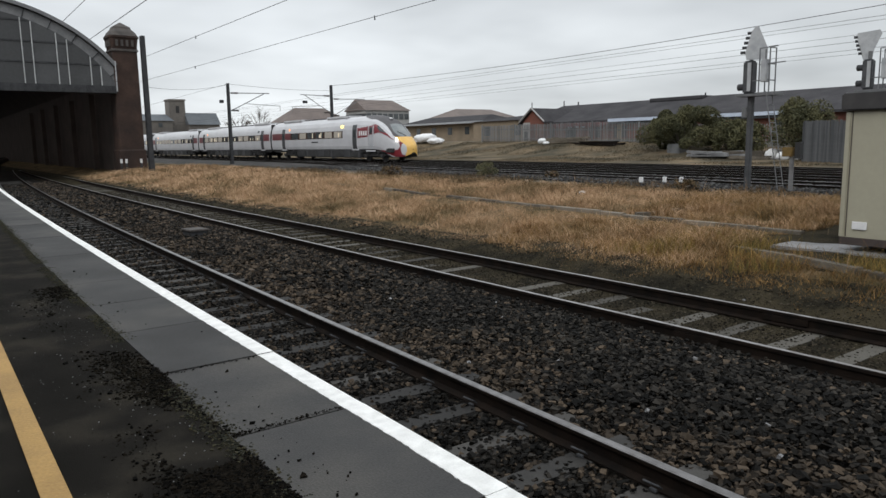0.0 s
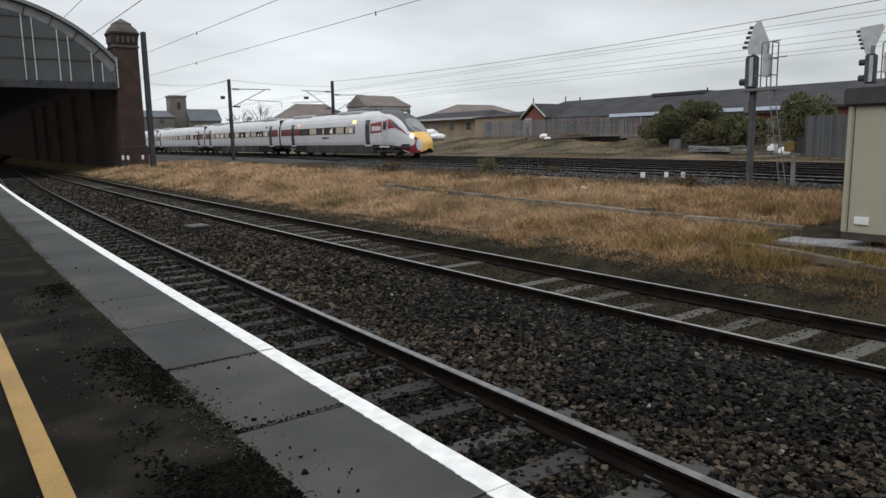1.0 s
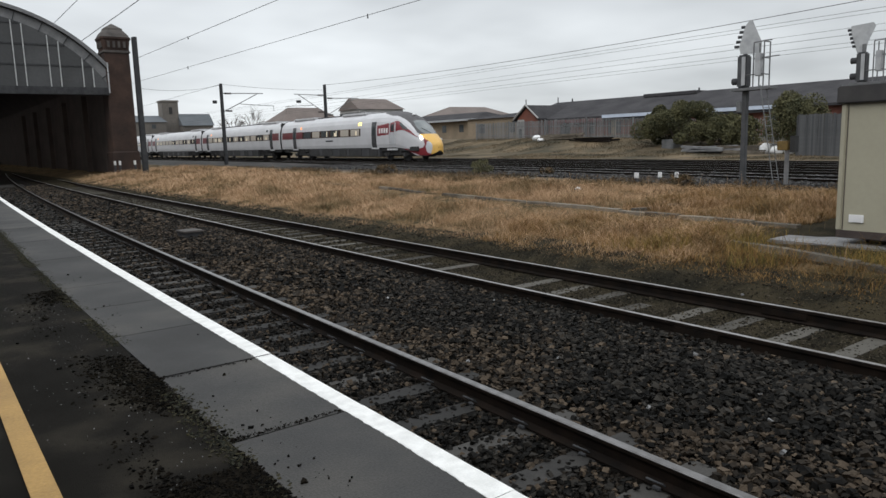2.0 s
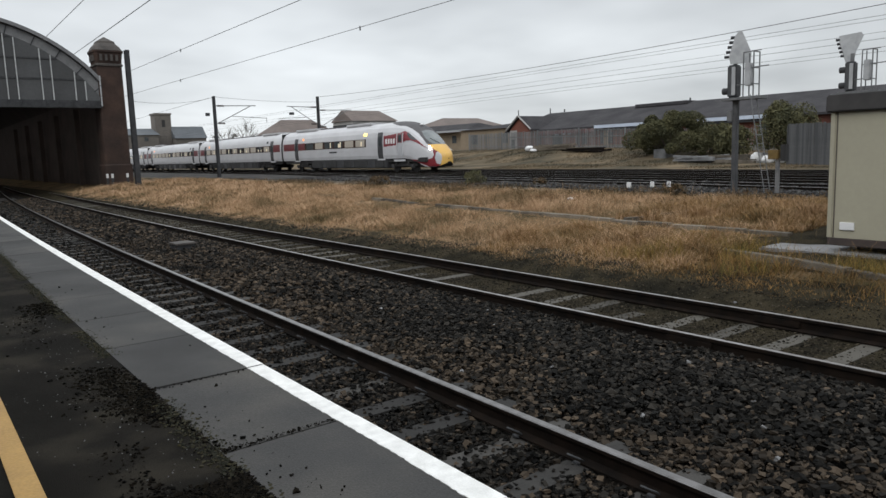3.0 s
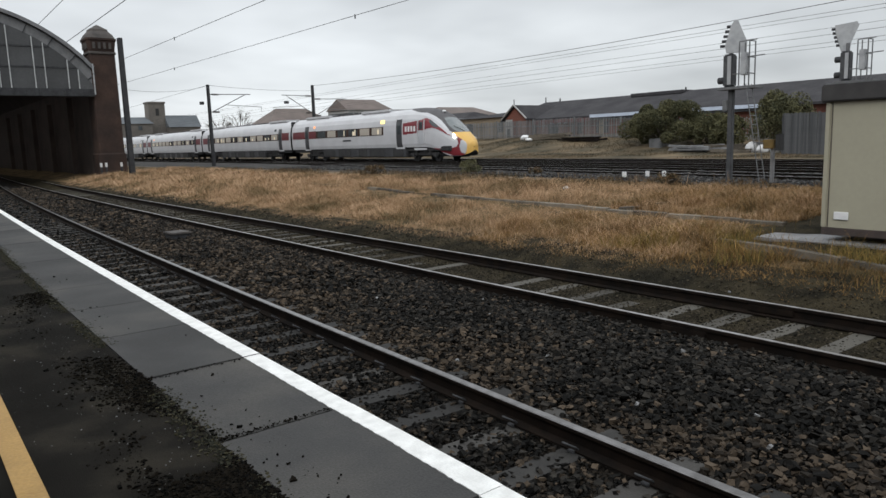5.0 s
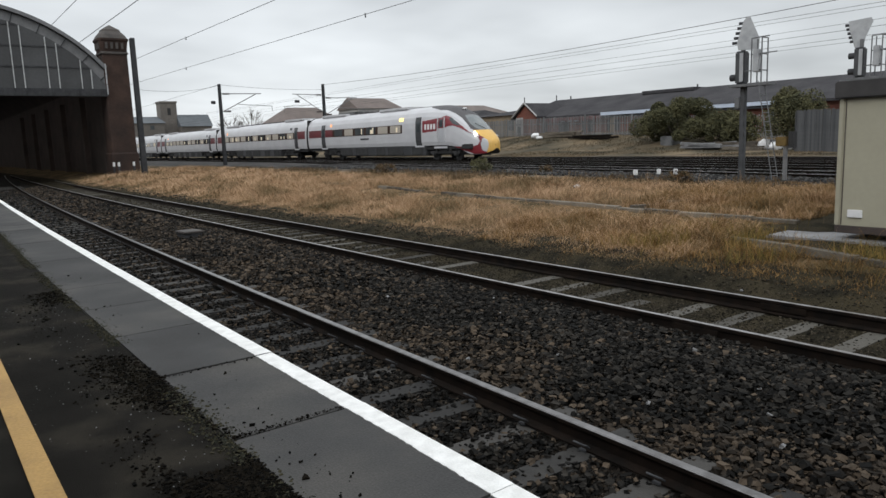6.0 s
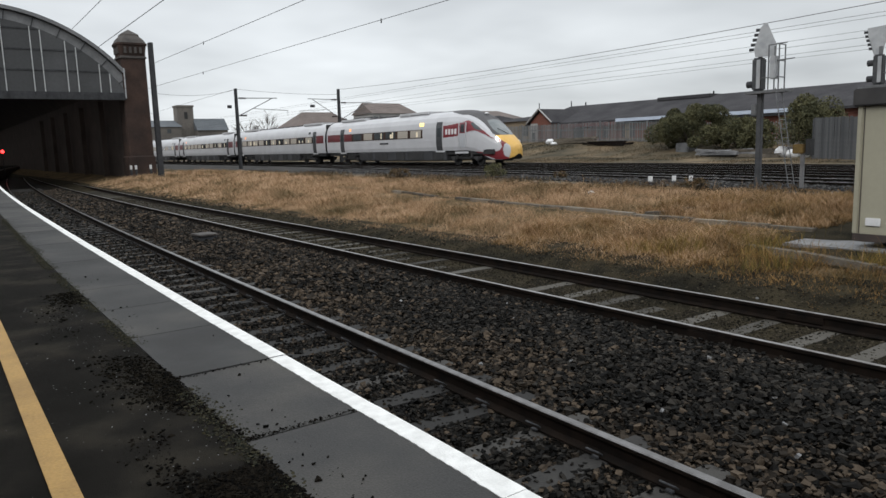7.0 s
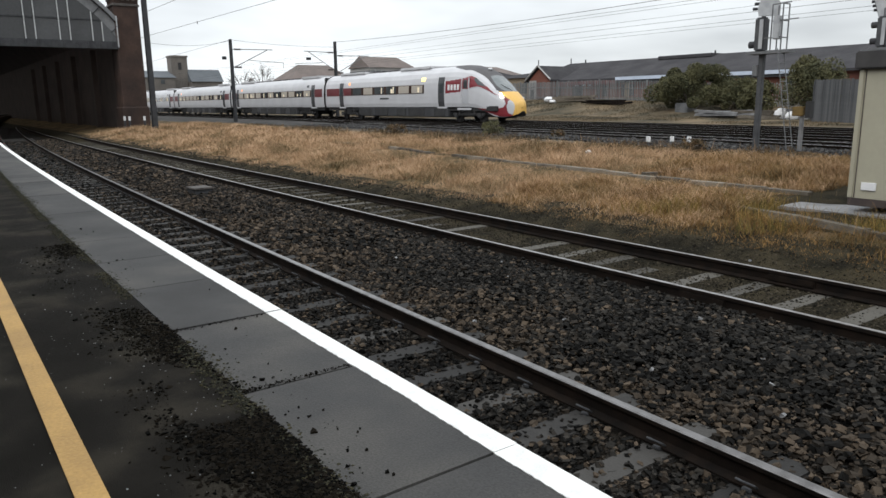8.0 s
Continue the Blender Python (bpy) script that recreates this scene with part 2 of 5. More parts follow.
def part(name, bm, material, parent=None, label="", smooth=False):
    me = bpy.data.meshes.new(name)
    bmesh.ops.recalc_face_normals(bm, faces=bm.faces)
    bm.to_mesh(me)
    bm.free()
    for m in (material if isinstance(material, (list, tuple)) else [material]):
        me.materials.append(m)
    if smooth:
        me.polygons.foreach_set("use_smooth", [True] * len(me.polygons))
    ob = new(name, me)
    if parent is not None:
        ob.parent = parent
    if label:
        tagged(ob, label)
    return ob


def empty(name, m=None):
    ob = new(name)
    if m is not None:
        ob.matrix_world = m
    return ob


def add_box(bm, x0, x1, y0, y1, z0, z1, bevel=0.0, m=None):
    r = bmesh.ops.create_cube(bm, size=1.0)
    t = Matrix.Translation(((x0 + x1) / 2, (y0 + y1) / 2, (z0 + z1) / 2)) @ Matrix.Diagonal((x1 - x0, y1 - y0, z1 - z0, 1))
    bmesh.ops.transform(bm, matrix=(m @ t) if m is not None else t, verts=r["verts"])
    if bevel:
        edges = list({e for v in r["verts"] for e in v.link_edges})
        bmesh.ops.bevel(bm, geom=edges, offset=bevel, segments=2, affect="EDGES")


def box(name, x0, x1, y0, y1, z0, z1, material, parent=None, label="", bevel=0.0, m=None):
    bm = bmesh.new()
    add_box(bm, x0, x1, y0, y1, z0, z1, bevel, m)
    return part(name, bm, material, parent, label)


def add_tube(bm, a, b, r0, r1=None, seg=8):
    a, b = Vector(a), Vector(b)
    d = b - a
    r = bmesh.ops.create_cone(bm, cap_ends=True, segments=seg, radius1=r0, radius2=r0 if r1 is None else r1, depth=d.length)
    bmesh.ops.transform(bm, matrix=Matrix.Translation((a + b) / 2) @ d.to_track_quat("Z", "Y").to_matrix().to_4x4(), verts=r["verts"])


def tube(name, a, b, r0, material, parent=None, label="", r1=None, seg=8):
    bm = bmesh.new()
    add_tube(bm, a, b, r0, r1, seg)
    return part(name, bm, material, parent, label)


def ramp_to(v, pairs):
    """Straight interpolation through pairs."""
    return np.interp(v, [p[0] for p in pairs], [p[1] for p in pairs])


# ---- the plan: how the lines of the railway run along y ----
def edge_x(y):      # platform edge
    return 1.485 + 0.014 * y + 0.00053 * y * abs(y) * (1 if y > 0 else 0)


def near_x(y):      # far rail of the platform track
    return 3.63 + 0.022 * y + 0.00042 * y * y * (1 if y > 0 else 0)


def bay_x(y):       # near rail of the second track
    return 6.72 + 0.00034 * y * y


def main_x(y):      # the main line on which the train runs
    return 29.26 + 0.035 * y - (0.0025 * (33 - y) ** 2 if y < 33 else 0)


MAIN_Z = 0.717


def ground_z(x, y):
    z = ramp_to(x, ((-60, -0.22), (1.0, -0.22), (8.9, -0.22), (9.6, 0.0), (14, 0.2), (18.5, 0.45), (19.6, 0.56), (20.6, 0.60), (35.5, 0.60), (37, 0.62), (60, 0.9), (200, 1.6), (700, 3)))
    z = z + ramp_to(x, ((9, 0), (12, 0.2), (18, 0.2), (20, 0))) * ramp_to(y, ((35, 0), (50, 1)))
    return z + ramp_to(x, ((37, 0), (43.5, 0.12), (52, 1.4), (80, 1.4))) * ramp_to(y, ((18, 0.15), (45, 1)))


def strip(line, y0, y1, step):
    ys = np.arange(y0, y1 + 1e-6, step)
    return [(line(float(y)), float(y)) for y in ys]


def sweep(name, line, profile, y0, y1, step, materials, parent=None, z=0.0, index=None, label=""):
    """A profile of (across, up) carried along a line of the plan; index gives a material for each side of the profile."""
    pts = strip(line, y0, y1, step)
    verts, faces, idx = [], [], []
    n = len(profile)
    for x, y in pts:
        verts += [(x + a, y, z + b) for a, b in profile]
    for i in range(len(pts) - 1):
        for j in range(n):
            k = (j + 1) % n
            faces.append((i * n + j, i * n + k, (i + 1) * n + k, (i + 1) * n + j))
            idx.append(index[j] if index else 0)
    faces.append(tuple(range(n - 1, -1, -1)))
    faces.append(tuple(range((len(pts) - 1) * n, len(pts) * n)))
    idx += [0, 0]
    return mesh_part(name, verts, faces, materials, parent, label, idx)


RAIL = [(-0.07, -0.159), (0.07, -0.159), (0.07, -0.147), (0.012, -0.125), (0.012, -0.05), (0.036, -0.035), (0.036, -0.008), (0.028, 0.0), (-0.028, 0.0), (-0.036, -0.008), (-0.036, -0.035), (-0.012, -0.05), (-0.012, -0.125), (-0.07, -0.147)]
RAIL_IDX = [0, 0, 0, 0, 0, 0, 0, 1, 1, 0, 0, 0, 0, 0]
DULL_IDX = [0, 0, 0, 0, 0, 0, 0, 1, 0, 0, 0, 0, 0, 0]


# ---- ground ----
def build_ground():
    xs = np.concatenate([np.linspace(-600, -20, 8), np.linspace(-10, 8.5, 12), np.linspace(8.9, 40, 64), np.linspace(44, 100, 20), np.linspace(130, 900, 12)])
    ys = np.concatenate([np.linspace(-400, -30, 8), np.linspace(-20, 70, 110), np.linspace(80, 200, 14), np.linspace(260, 1500, 10)])
    rng = np.random.RandomState(4)
    verts, faces = [], []
    for y in ys:
        for x in xs:
            wob = rng.uniform(-0.03, 0.03) if 9.5 < x < 20 or 37 < x < 60 else 0.0
            verts.append((x, y, float(ground_z(x, y)) + wob))
    nx = len(xs)
    idx = []
    for j in range(len(ys) - 1):
        for i in range(nx - 1):
            faces.append((j * nx + i, j * nx + i + 1, (j + 1) * nx + i + 1, (j + 1) * nx + i))
            cx = (xs[i] + xs[i + 1]) / 2
            cy = (ys[j] + ys[j + 1]) / 2
            mossy = 10.9 < cx < 15.6 and -6 < cy < 7.0
            idx.append(5 if 20.3 < cx < 36 else 1 if cx < 9.0 else (2 if cx < (10.4 if cy < 12 else 9.9) or mossy else (3 if cx < 19.2 else (4 if 36 <= cx < 56 else 0))))
    ob = mesh_part("ground", verts, faces, [SOIL, STONE_FAR, DARK_SOIL, THATCH, ROUGH, MAIN_BED], index=idx)
    return tagged(ob, "brown rough ground with dark ballast beds under the tracks", "ground", kind="structure")


build_ground()


# ---- platform ----
def inner(y):       # inner edge of the coping, measured from the platform edge
    return -0.60 - 0.006 * min(max(y - 2.0, 0.0), 7.0)


def build_platform():
    top = 0.915
    # asphalt deck behind the coping, a solid body of brick below
    ys = np.arange(-14, 140.1, 1.0)
    verts, faces = [], []
    for y in ys:
        e = edge_x(float(y)) + inner(float(y)) - 0.001
        verts += [(-9, y, top - 0.004), (e, y, top - 0.004), (e, y, -0.25), (-9, y, -0.25)]
    for i in range(len(ys) - 1):
        for a in range(4):
            b = (a + 1) % 4
            faces.append((4 * i + a, 4 * i + 4 + a, 4 * i + 4 + b, 4 * i + b))
    faces.append((0, 1, 2, 3))
    faces.append(tuple(4 * (len(ys) - 1) + k for k in (3, 2, 1, 0)))
    deck = mesh_part("platform", verts, faces, ASPHALT)
    tagged(deck, "station platform of dark patched asphalt with a stone coping edge", "platform", kind="structure")
    sweep("platform_wall", edge_x, [(-0.58, -0.25), (-0.12, -0.25), (-0.12, 0.80), (-0.58, 0.80)], -14, 140, 1.0, WALL_BRICK, deck, label="dark brick face under the coping")
    yl = sweep("yellow_line", lambda y: 0.272 + 0.003 * y + 0.0003 * y * y, [(-0.043, 0.0), (0.043, 0.0), (0.043, 0.004), (-0.043, 0.004)], -13, 60, 0.5, YELLOW_LINE, deck, z=top - 0.003, label="worn yellow painted safety line")
    # coping slabs, one after another with narrow joints
    y, k = -13.4, 0
    rng = random.Random(5)
    while y < 70:
        ln = 1.0 + rng.uniform(-0.03, 0.03)
        if y < 1.2 < y + ln:
            ln = 1.645 - y
        gap = 0.006 if 1.0 < y < 4.0 else 0.002
        y0, y1 = y + gap, y + ln - gap
        e0, e1 = edge_x(y0), edge_x(y1)
        dz = rng.uniform(-0.002, 0.002)
        for nm, a, b, mt in (("coping_slab", -0.60, -0.09, COPING), ("painted_edge", -0.09, 0.0, WHITE_LINE)):
            lo = top - 0.11
            if nm == "coping_slab":
                a0, a1 = inner(y0), inner(y1)
                vs = [(e0 + a0, y0, lo), (e0, y0, lo), (e1, y1, lo), (e1 + a1, y1, lo), (e0 + a0 + 0.004, y0 + 0.002, top + dz), (e0 - 0.008, y0 + 0.002, top + dz), (e1 - 0.008, y1 - 0.002, top + dz), (e1 + a1 + 0.004, y1 - 0.002, top + dz)]
                slab = mesh_part(nm, vs, [(0, 3, 2, 1), (4, 5, 6, 7), (0, 1, 5, 4), (1, 2, 6, 5), (2, 3, 7, 6), (3, 0, 4, 7)], mt, deck)
            else:
                n = 60
                vs, fs = [], []
                for i in range(n + 1):
                    yy = y0 - 0.004 + (y1 - y0 + 0.008) * i / n
                    e = edge_x(yy)
                    j = rng.uniform(-0.0035, 0.0025) + 0.003 * noise.noise(Vector((yy * 9, 0.3, 0))) - 0.012 * min(max((2.2 - yy) / 0.6, 0.0), 1.0)
                    vs += [(e + a + j, yy, top + dz + 0.003), (e + 0.002, yy, top + dz + 0.003), (e + 0.002, yy, top - 0.10), (e + a + j, yy, top + dz - 0.004)]
                for i in range(n):
                    for q in range(4):
                        r = (q + 1) % 4
                        fs.append((4 * i + q, 4 * i + 4 + q, 4 * i + 4 + r, 4 * i + r))
                mesh_part(nm, vs, fs, mt, slab)
        y += ln
        k += 1
    return deck


PLATFORM = build_platform()


# ---- tracks ----
def sleeper_mesh(half, w, h):
    bm = bmesh.new()
    add_box(bm, -half, half, -w / 2, w / 2, -h, 0, 0.02)
    me = bpy.data.meshes.new("sleeper")
    bm.to_mesh(me)
    bm.free()
    return me


def build_track(line, z, y0, y1, label, sleeper_mat, head, spacing=0.65, ysl=(None, None), seed=1, drop=0.165):
    """A track whose near rail (smaller x) is line."""
    tr = tagged(empty("railway_track"), label, "railway track")
    sweep("rail", line, RAIL, y0, y1, 0.5 if y1 < 90 else 2.0, [RUST, head], tr, z, RAIL_IDX if head is STEEL else DULL_IDX, "rusty steel rail with a polished head")
    sweep("rail", lambda y: line(y) + 1.505, RAIL, y0, y1, 0.5 if y1 < 90 else 2.0, [RUST, head], tr, z, RAIL_IDX if head is STEEL else DULL_IDX, "rusty steel rail with a polished head")
    me = sleeper_mesh(1.25, 0.25, 0.12)
    me.materials.append(sleeper_mat)
    rng = random.Random(seed)
    y = ysl[0] if ysl[0] is not None else y0
    while y < (ysl[1] if ysl[1] is not None else y1):
        s = new("sleeper", me)
        s.parent = tr
        s.matrix_basis = pose(line(y) + 0.7525 + rng.uniform(-0.02, 0.02), y + rng.uniform(-0.02, 0.02), z - drop + rng.uniform(-0.01, 0.006), 0, rng.uniform(-0.5, 0.5), rng.uniform(-1, 1) - 1.0)
        y += spacing
    return tr


TRACK_1 = build_track(lambda y: near_x(y) - 1.505, 0.0, -8, 88, "platform track with polished rails on concrete sleepers", SLEEPER, STEEL, 0.637, (-3.133, 60), 1)
TRACK_2 = build_track(bay_x, 0.0, -8, 88, "disused-looking siding track with rusty rails on old sleepers", SLEEPER_OLD, STEEL_DULL, 0.68, (-3.04, 50), 2, 0.168)


def merged_x(y):
    k = min(max((y - 28) / 36.0, 0), 1)
    k = k * k * (3 - 2 * k)
    return main_x(y) - 0.7525 - 6.8 + 3.4 * k


for off, seed in ((3.4, 3), (0.0, 4), (-3.4, 5)):
    build_track(lambda y, o=off: main_x(y) - 0.7525 + o, MAIN_Z, -30, 180, "main line track on dark ballast", SLEEPER, STEEL_DULL, 0.65, (0, 60), seed)
build_track(merged_x, MAIN_Z, -30, 64, "main line loop track joining its neighbour", SLEEPER, STEEL_DULL, 0.65, (0, 60), 6)


sweep("soil_bed", bay_x, [(-0.25, -0.30), (1.75, -0.30), (1.75, -0.19), (1.45, -0.176), (0.06, -0.176), (-0.25, -0.19)], -8, 88, 0.5, DARK_SOIL, TRACK_2, label="dark silted soil between the rails")

# fishplates at the joints of the siding
for line, y in ((bay_x, 4.35), (lambda q: bay_x(q) + 1.505, 4.15), (lambda q: bay_x(q) + 1.505, 22.0), (bay_x, 22.2)):
    box("fishplate", line(y) - 0.05, line(y) + 0.05, y - 0.28, y + 0.28, -0.125, -0.045, RUST, TRACK_2, "dark bolted fishplate", 0.008)

# behind the eye: an unseen plain wall and awning, added to darken the platform
back = box("wall_unseen_blocker", -6.6, -6.2, -14, 56, 0.9, 6.4, WALL_BRICK)
tagged(back, "unseen plain dark brick wall added behind the platform to block sky light", "wall", kind="structure")
awning = box("ceiling_unseen_blocker", -6.2, -2.6, -14, 50, 4.5, 4.75, SHED_DARK)
tagged(awning, "unseen plain dark awning added over the back of the platform to shade it", "awning", kind="structure")

# spring clips that hold the polished rail
clip = bmesh.new()
add_box(clip, 0.045, 0.09, -0.03, 0.03, -0.015, 0.005, 0.004)
bow = [(0.05, -0.055, 0.02), (0.10, -0.06, 0.05), (0.135, -0.03, 0.07), (0.135, 0.02, 0.07), (0.10, 0.055, 0.05), (0.06, 0.05, 0.02)]
for a, b in zip(bow[:-1], bow[1:]):
    add_tube(clip, a, b, 0.007, seg=6)
CLIP = bpy.data.meshes.new("rail_clip")
clip.to_mesh(CLIP)
clip.free()
CLIP.materials.append(POST_GREY)
for k in range(6, 40):
    y = -3.133 + 0.637 * k
    for x, turn in ((near_x(y), 0), (near_x(y), 180)):
        c = new("rail_clip", CLIP)
        c.parent = TRACK_1
        c.matrix_basis = pose(x, y, -0.15, 0, 0, turn)


# ---- the train: nose at the origin, body along +y, rail level at z = 0 ----
HALF = [(1.28, 1.00), (1.34, 1.25), (1.355, 1.70), (1.35, 2.20), (1.32, 2.60), (1.25, 2.95), (1.10, 3.27), (0.86, 3.50), (0.50, 3.67), (0.22, 3.73), (0.0, 3.74)]
NOSE = ((0.0, 0.10, 1.06, 0.72), (0.05, 0.25, 1.22, 0.60), (0.18, 0.42, 1.38, 0.51), (0.45, 0.61, 1.58, 0.42), (0.9, 0.80, 1.85, 0.36), (1.3, 0.92, 2.08, 0.34), (1.8, 1.05, 2.39, 0.44), (2.5, 1.19, 2.82, 0.72), (3.3, 1.29, 3.25, 0.94), (4.1, 1.34, 3.52, 1.0), (4.9, 1.35, 3.67, 1.0), (5.7, 1.355, 3.73, 1.0), (6.6, 1.355, 3.74, 1.0), (25.7, 1.355, 3.74, 1.0))


def section(w, top, low, n):
    """Half a cross-section, from the sill up to the crown, evenly stepped."""
    pts = np.array(HALF)
    d = np.concatenate([[0], np.cumsum(np.hypot(*np.diff(pts, axis=0).T))])
    u = np.linspace(0, d[-1], n)
    x = np.interp(u, d, pts[:, 0]) * w / 1.355
    z = low + (np.interp(u, d, pts[:, 1]) - 1.0) * (top - low) / 2.74
    return np.stack([x, z], 1)


def loft(stations, n, region, mats, parent, names, keep, along=lambda s: s):
    """A body shell from stations (y, half width, top, sill), parted into one mesh for each region."""
    rows = []
    for s, w, top, low in stations:
        h = section(w, top, low, n)
        y = along(s)
        left = [(-x, y, z) for x, z in h]
        right = [(x, y, z) for x, z in h[::-1][1:]]
        rows.append(left + right)
    m = len(rows[0])
    pieces = {}
    for i in range(len(rows) - 1):
        for j in range(m - 1):
            q = (rows[i][j], rows[i][j + 1], rows[i + 1][j + 1], rows[i + 1][j])
            c = [sum(v[k] for v in q) / 4 for k in range(3)]
            r = region(abs(c[0]), (stations[i][0] + stations[i + 1][0]) / 2, c[2], stations[i])
            if r in ("white", "patch", "sweep", "cabglass", "red", "silver") and c[0] > 0:
                r += "_far"
            pieces.setdefault(r, []).append((i * m + j, i * m + j + 1, (i + 1) * m + j + 1, (i + 1) * m + j))
    for i in range(len(rows) - 1):
        pieces.setdefault("floor", []).append((i * m, (i + 1) * m, (i + 1) * m + m - 1, i * m + m - 1))
    pieces["cap"] = [tuple(range(m - 1, -1, -1))]
    pieces["cap_far"] = [tuple((len(rows) - 1) * m + k for k in range(m))]
    flat = [v for row in rows for v in row]
    made = {}
    for r, faces in sorted(pieces.items()):
        used = sorted({k for q in faces for k in q})
        remap = {k: a for a, k in enumerate(used)}
        ob = mesh_part(names[r.replace("_far", "")], [flat[k] for k in used], [tuple(remap[k] for k in q) for q in faces], mats[r.replace("_far", "")], parent, keep.get(r.replace("_far", ""), ""), smooth=True)
        made[r] = ob
    return made


# the livery of the cab as outlines in (lengthwise and crosswise taken together, height)
LIVERY = (
    ("yellow", ((-1.78, 1.92), (-1.45, 1.68), (-1.20, 1.50), (-0.98, 1.38), (-0.80, 1.22), (-0.73, 1.0), (-0.79, 0.70), (-0.88, 0.40), (0.5, 0.40), (0.5, 1.92))),
    ("patch", ((-1.24, 1.03), (-1.18, 1.32), (-1.05, 1.40), (-0.90, 1.30), (-0.72, 1.0), (-0.78, 0.70), (-0.88, 0.50), (-1.12, 0.60), (-1.22, 0.80))),
    ("sweep", ((-1.66, 1.72), (-1.40, 1.64), (-1.0, 1.40), (-0.80, 1.0), (-0.80, 0.42), (-1.50, 0.34), (-2.25, 0.58), (-3.2, 0.84), (-3.2, 0.92), (-2.92, 0.90), (-1.97, 0.86), (-1.46, 0.96), (-1.31, 1.18), (-1.40, 1.42))),
    ("screen", ((-2.36, 2.90), (-2.12, 2.55), (-1.95, 2.33), (-1.62, 2.08), (-1.32, 1.93), (-0.4, 1.93), (-0.4, 2.96), (-2.0, 2.96))),
    ("crown", ((-4.9, 3.60), (-4.11, 3.36), (-3.60, 3.32), (-2.98, 3.04), (-2.51, 2.71), (-2.19, 2.35), (-1.93, 2.02), (-1.72, 1.92), (0.2, 1.90), (0.2, 4.2), (-4.9, 4.2))),
    ("cabglass", ((-3.44, 2.78), (-3.27, 2.81), (-2.95, 2.55), (-2.62, 2.24), (-2.85, 2.28), (-3.15, 2.36), (-3.36, 2.58))),
    ("red", ((-5.60, 2.68), (-4.22, 2.82), (-3.66, 2.95), (-3.42, 2.89), (-3.14, 2.68), (-2.54, 2.25), (-2.07, 1.84), (-1.70, 1.66), (-2.08, 1.77), (-2.46, 1.98), (-2.92, 2.19), (-3.20, 2.27), (-3.50, 2.25), (-4.0, 2.10), (-4.55, 1.96), (-5.60, 1.89))),
    ("silver", ((-4.6, 1.97), (-4.0, 2.10), (-3.50, 2.26), (-3.20, 2.28), (-2.92, 2.20), (-2.46, 1.99), (-2.08, 1.78), (-1.60, 1.62), (-1.60, 1.54), (-2.08, 1.69), (-2.46, 1.90), (-2.92, 2.10), (-3.20, 2.18), (-3.50, 2.16), (-4.0, 2.02), (-4.6, 1.92))),
)


def inside(u, z, outline):
    hit = False
    for (a, b), (c, d) in zip(outline, outline[1:] + outline[:1]):
        if (b > z) != (d > z) and u < a + (z - b) * (c - a) / (d - b):
            hit = not hit
    return hit


def nose_region(x, s, z, st):
    if s > 7.3:
        return "crown" if z > 3.66 else "white"
    y = s if s > 5 else 0.33 + s * 0.934
    u = -0.73 * x - 0.68 * y
    if z < 0.40 and s < 1.6:
        return "valance"
    for name, outline in LIVERY:
        if inside(u, z, outline):
            return name
    return "crown" if z > 3.66 else "white"


def side_plate(name, s0, s1, z0, z1, material, parent, out=0.0, label=""):
    """A thin plate that follows the curve of both body sides."""
    pts = np.array(HALF)
    zs = np.linspace(z0, z1, 7)
    xs = np.interp(zs, pts[:, 1], pts[:, 0])
    made = None
    for sg in (-1, 1):
        verts, faces = [], []
        for x, z in zip(xs, zs):
            verts += [(sg * (x + 0.012 + out), s0, z), (sg * (x + 0.012 + out), s1, z), (sg * (x - 0.03), s1, z), (sg * (x - 0.03), s0, z)]
        for i in range(6):
            for a in range(4):
                b = (a + 1) % 4
                faces.append((4 * i + a, 4 * i + b, 4 * i + 4 + b, 4 * i + 4 + a))
        faces += [(3, 2, 1, 0), (24, 25, 26, 27)]
        made = mesh_part(name, verts, faces, material, parent, label)
    return made


WHEELS = []


def bogie(parent, s):
    bm = bmesh.new()
    for sg in (-1, 1):
        add_box(bm, sg * 0.98 - 0.09, sg * 0.98 + 0.09, s - 1.75, s + 1.75, 0.42, 0.62, 0.03)
        add_box(bm, sg * 1.02 - 0.10, sg * 1.02 + 0.10, s - 0.45, s + 0.45, 0.58, 0.90, 0.04)
        for k in (-1.3, 1.3):
            add_box(bm, sg * 1.02 - 0.12, sg * 1.02 + 0.10, s + k - 0.2, s + k + 0.2, 0.30, 0.62, 0.04)
            add_tube(bm, (sg * 1.12, s + k * 0.62, 0.55), (sg * 1.12, s + k * 0.62, 0.98), 0.09)
    add_box(bm, -1.0, 1.0, s - 0.3, s + 0.3, 0.45, 0.75)
    part("bogie", bm, T_UNDER, parent)
    for k in (-1.3, 1.3):
        bm = bmesh.new()
        for sg in (-1, 1):
            add_tube(bm, (sg * 0.69, 0, 0), (sg * 0.82, 0, 0), 0.42, seg=24)
            add_tube(bm, (sg * 0.82, 0, 0), (sg * 0.835, 0, 0), 0.30, seg=16)
        add_tube(bm, (-0.75, 0, 0), (0.75, 0, 0), 0.09)
        for a in range(3):
            add_box(bm, -0.84, -0.80, -0.04, 0.04, 0.12, 0.36, m=pose(0, 0, 0, 120 * a))
        w = part("wheelset", bm, T_UNDER, parent, "dark steel wheelset")
        w.matrix_basis = pose(0, s + k, 0.42)
        WHEELS.append((w, s + k))


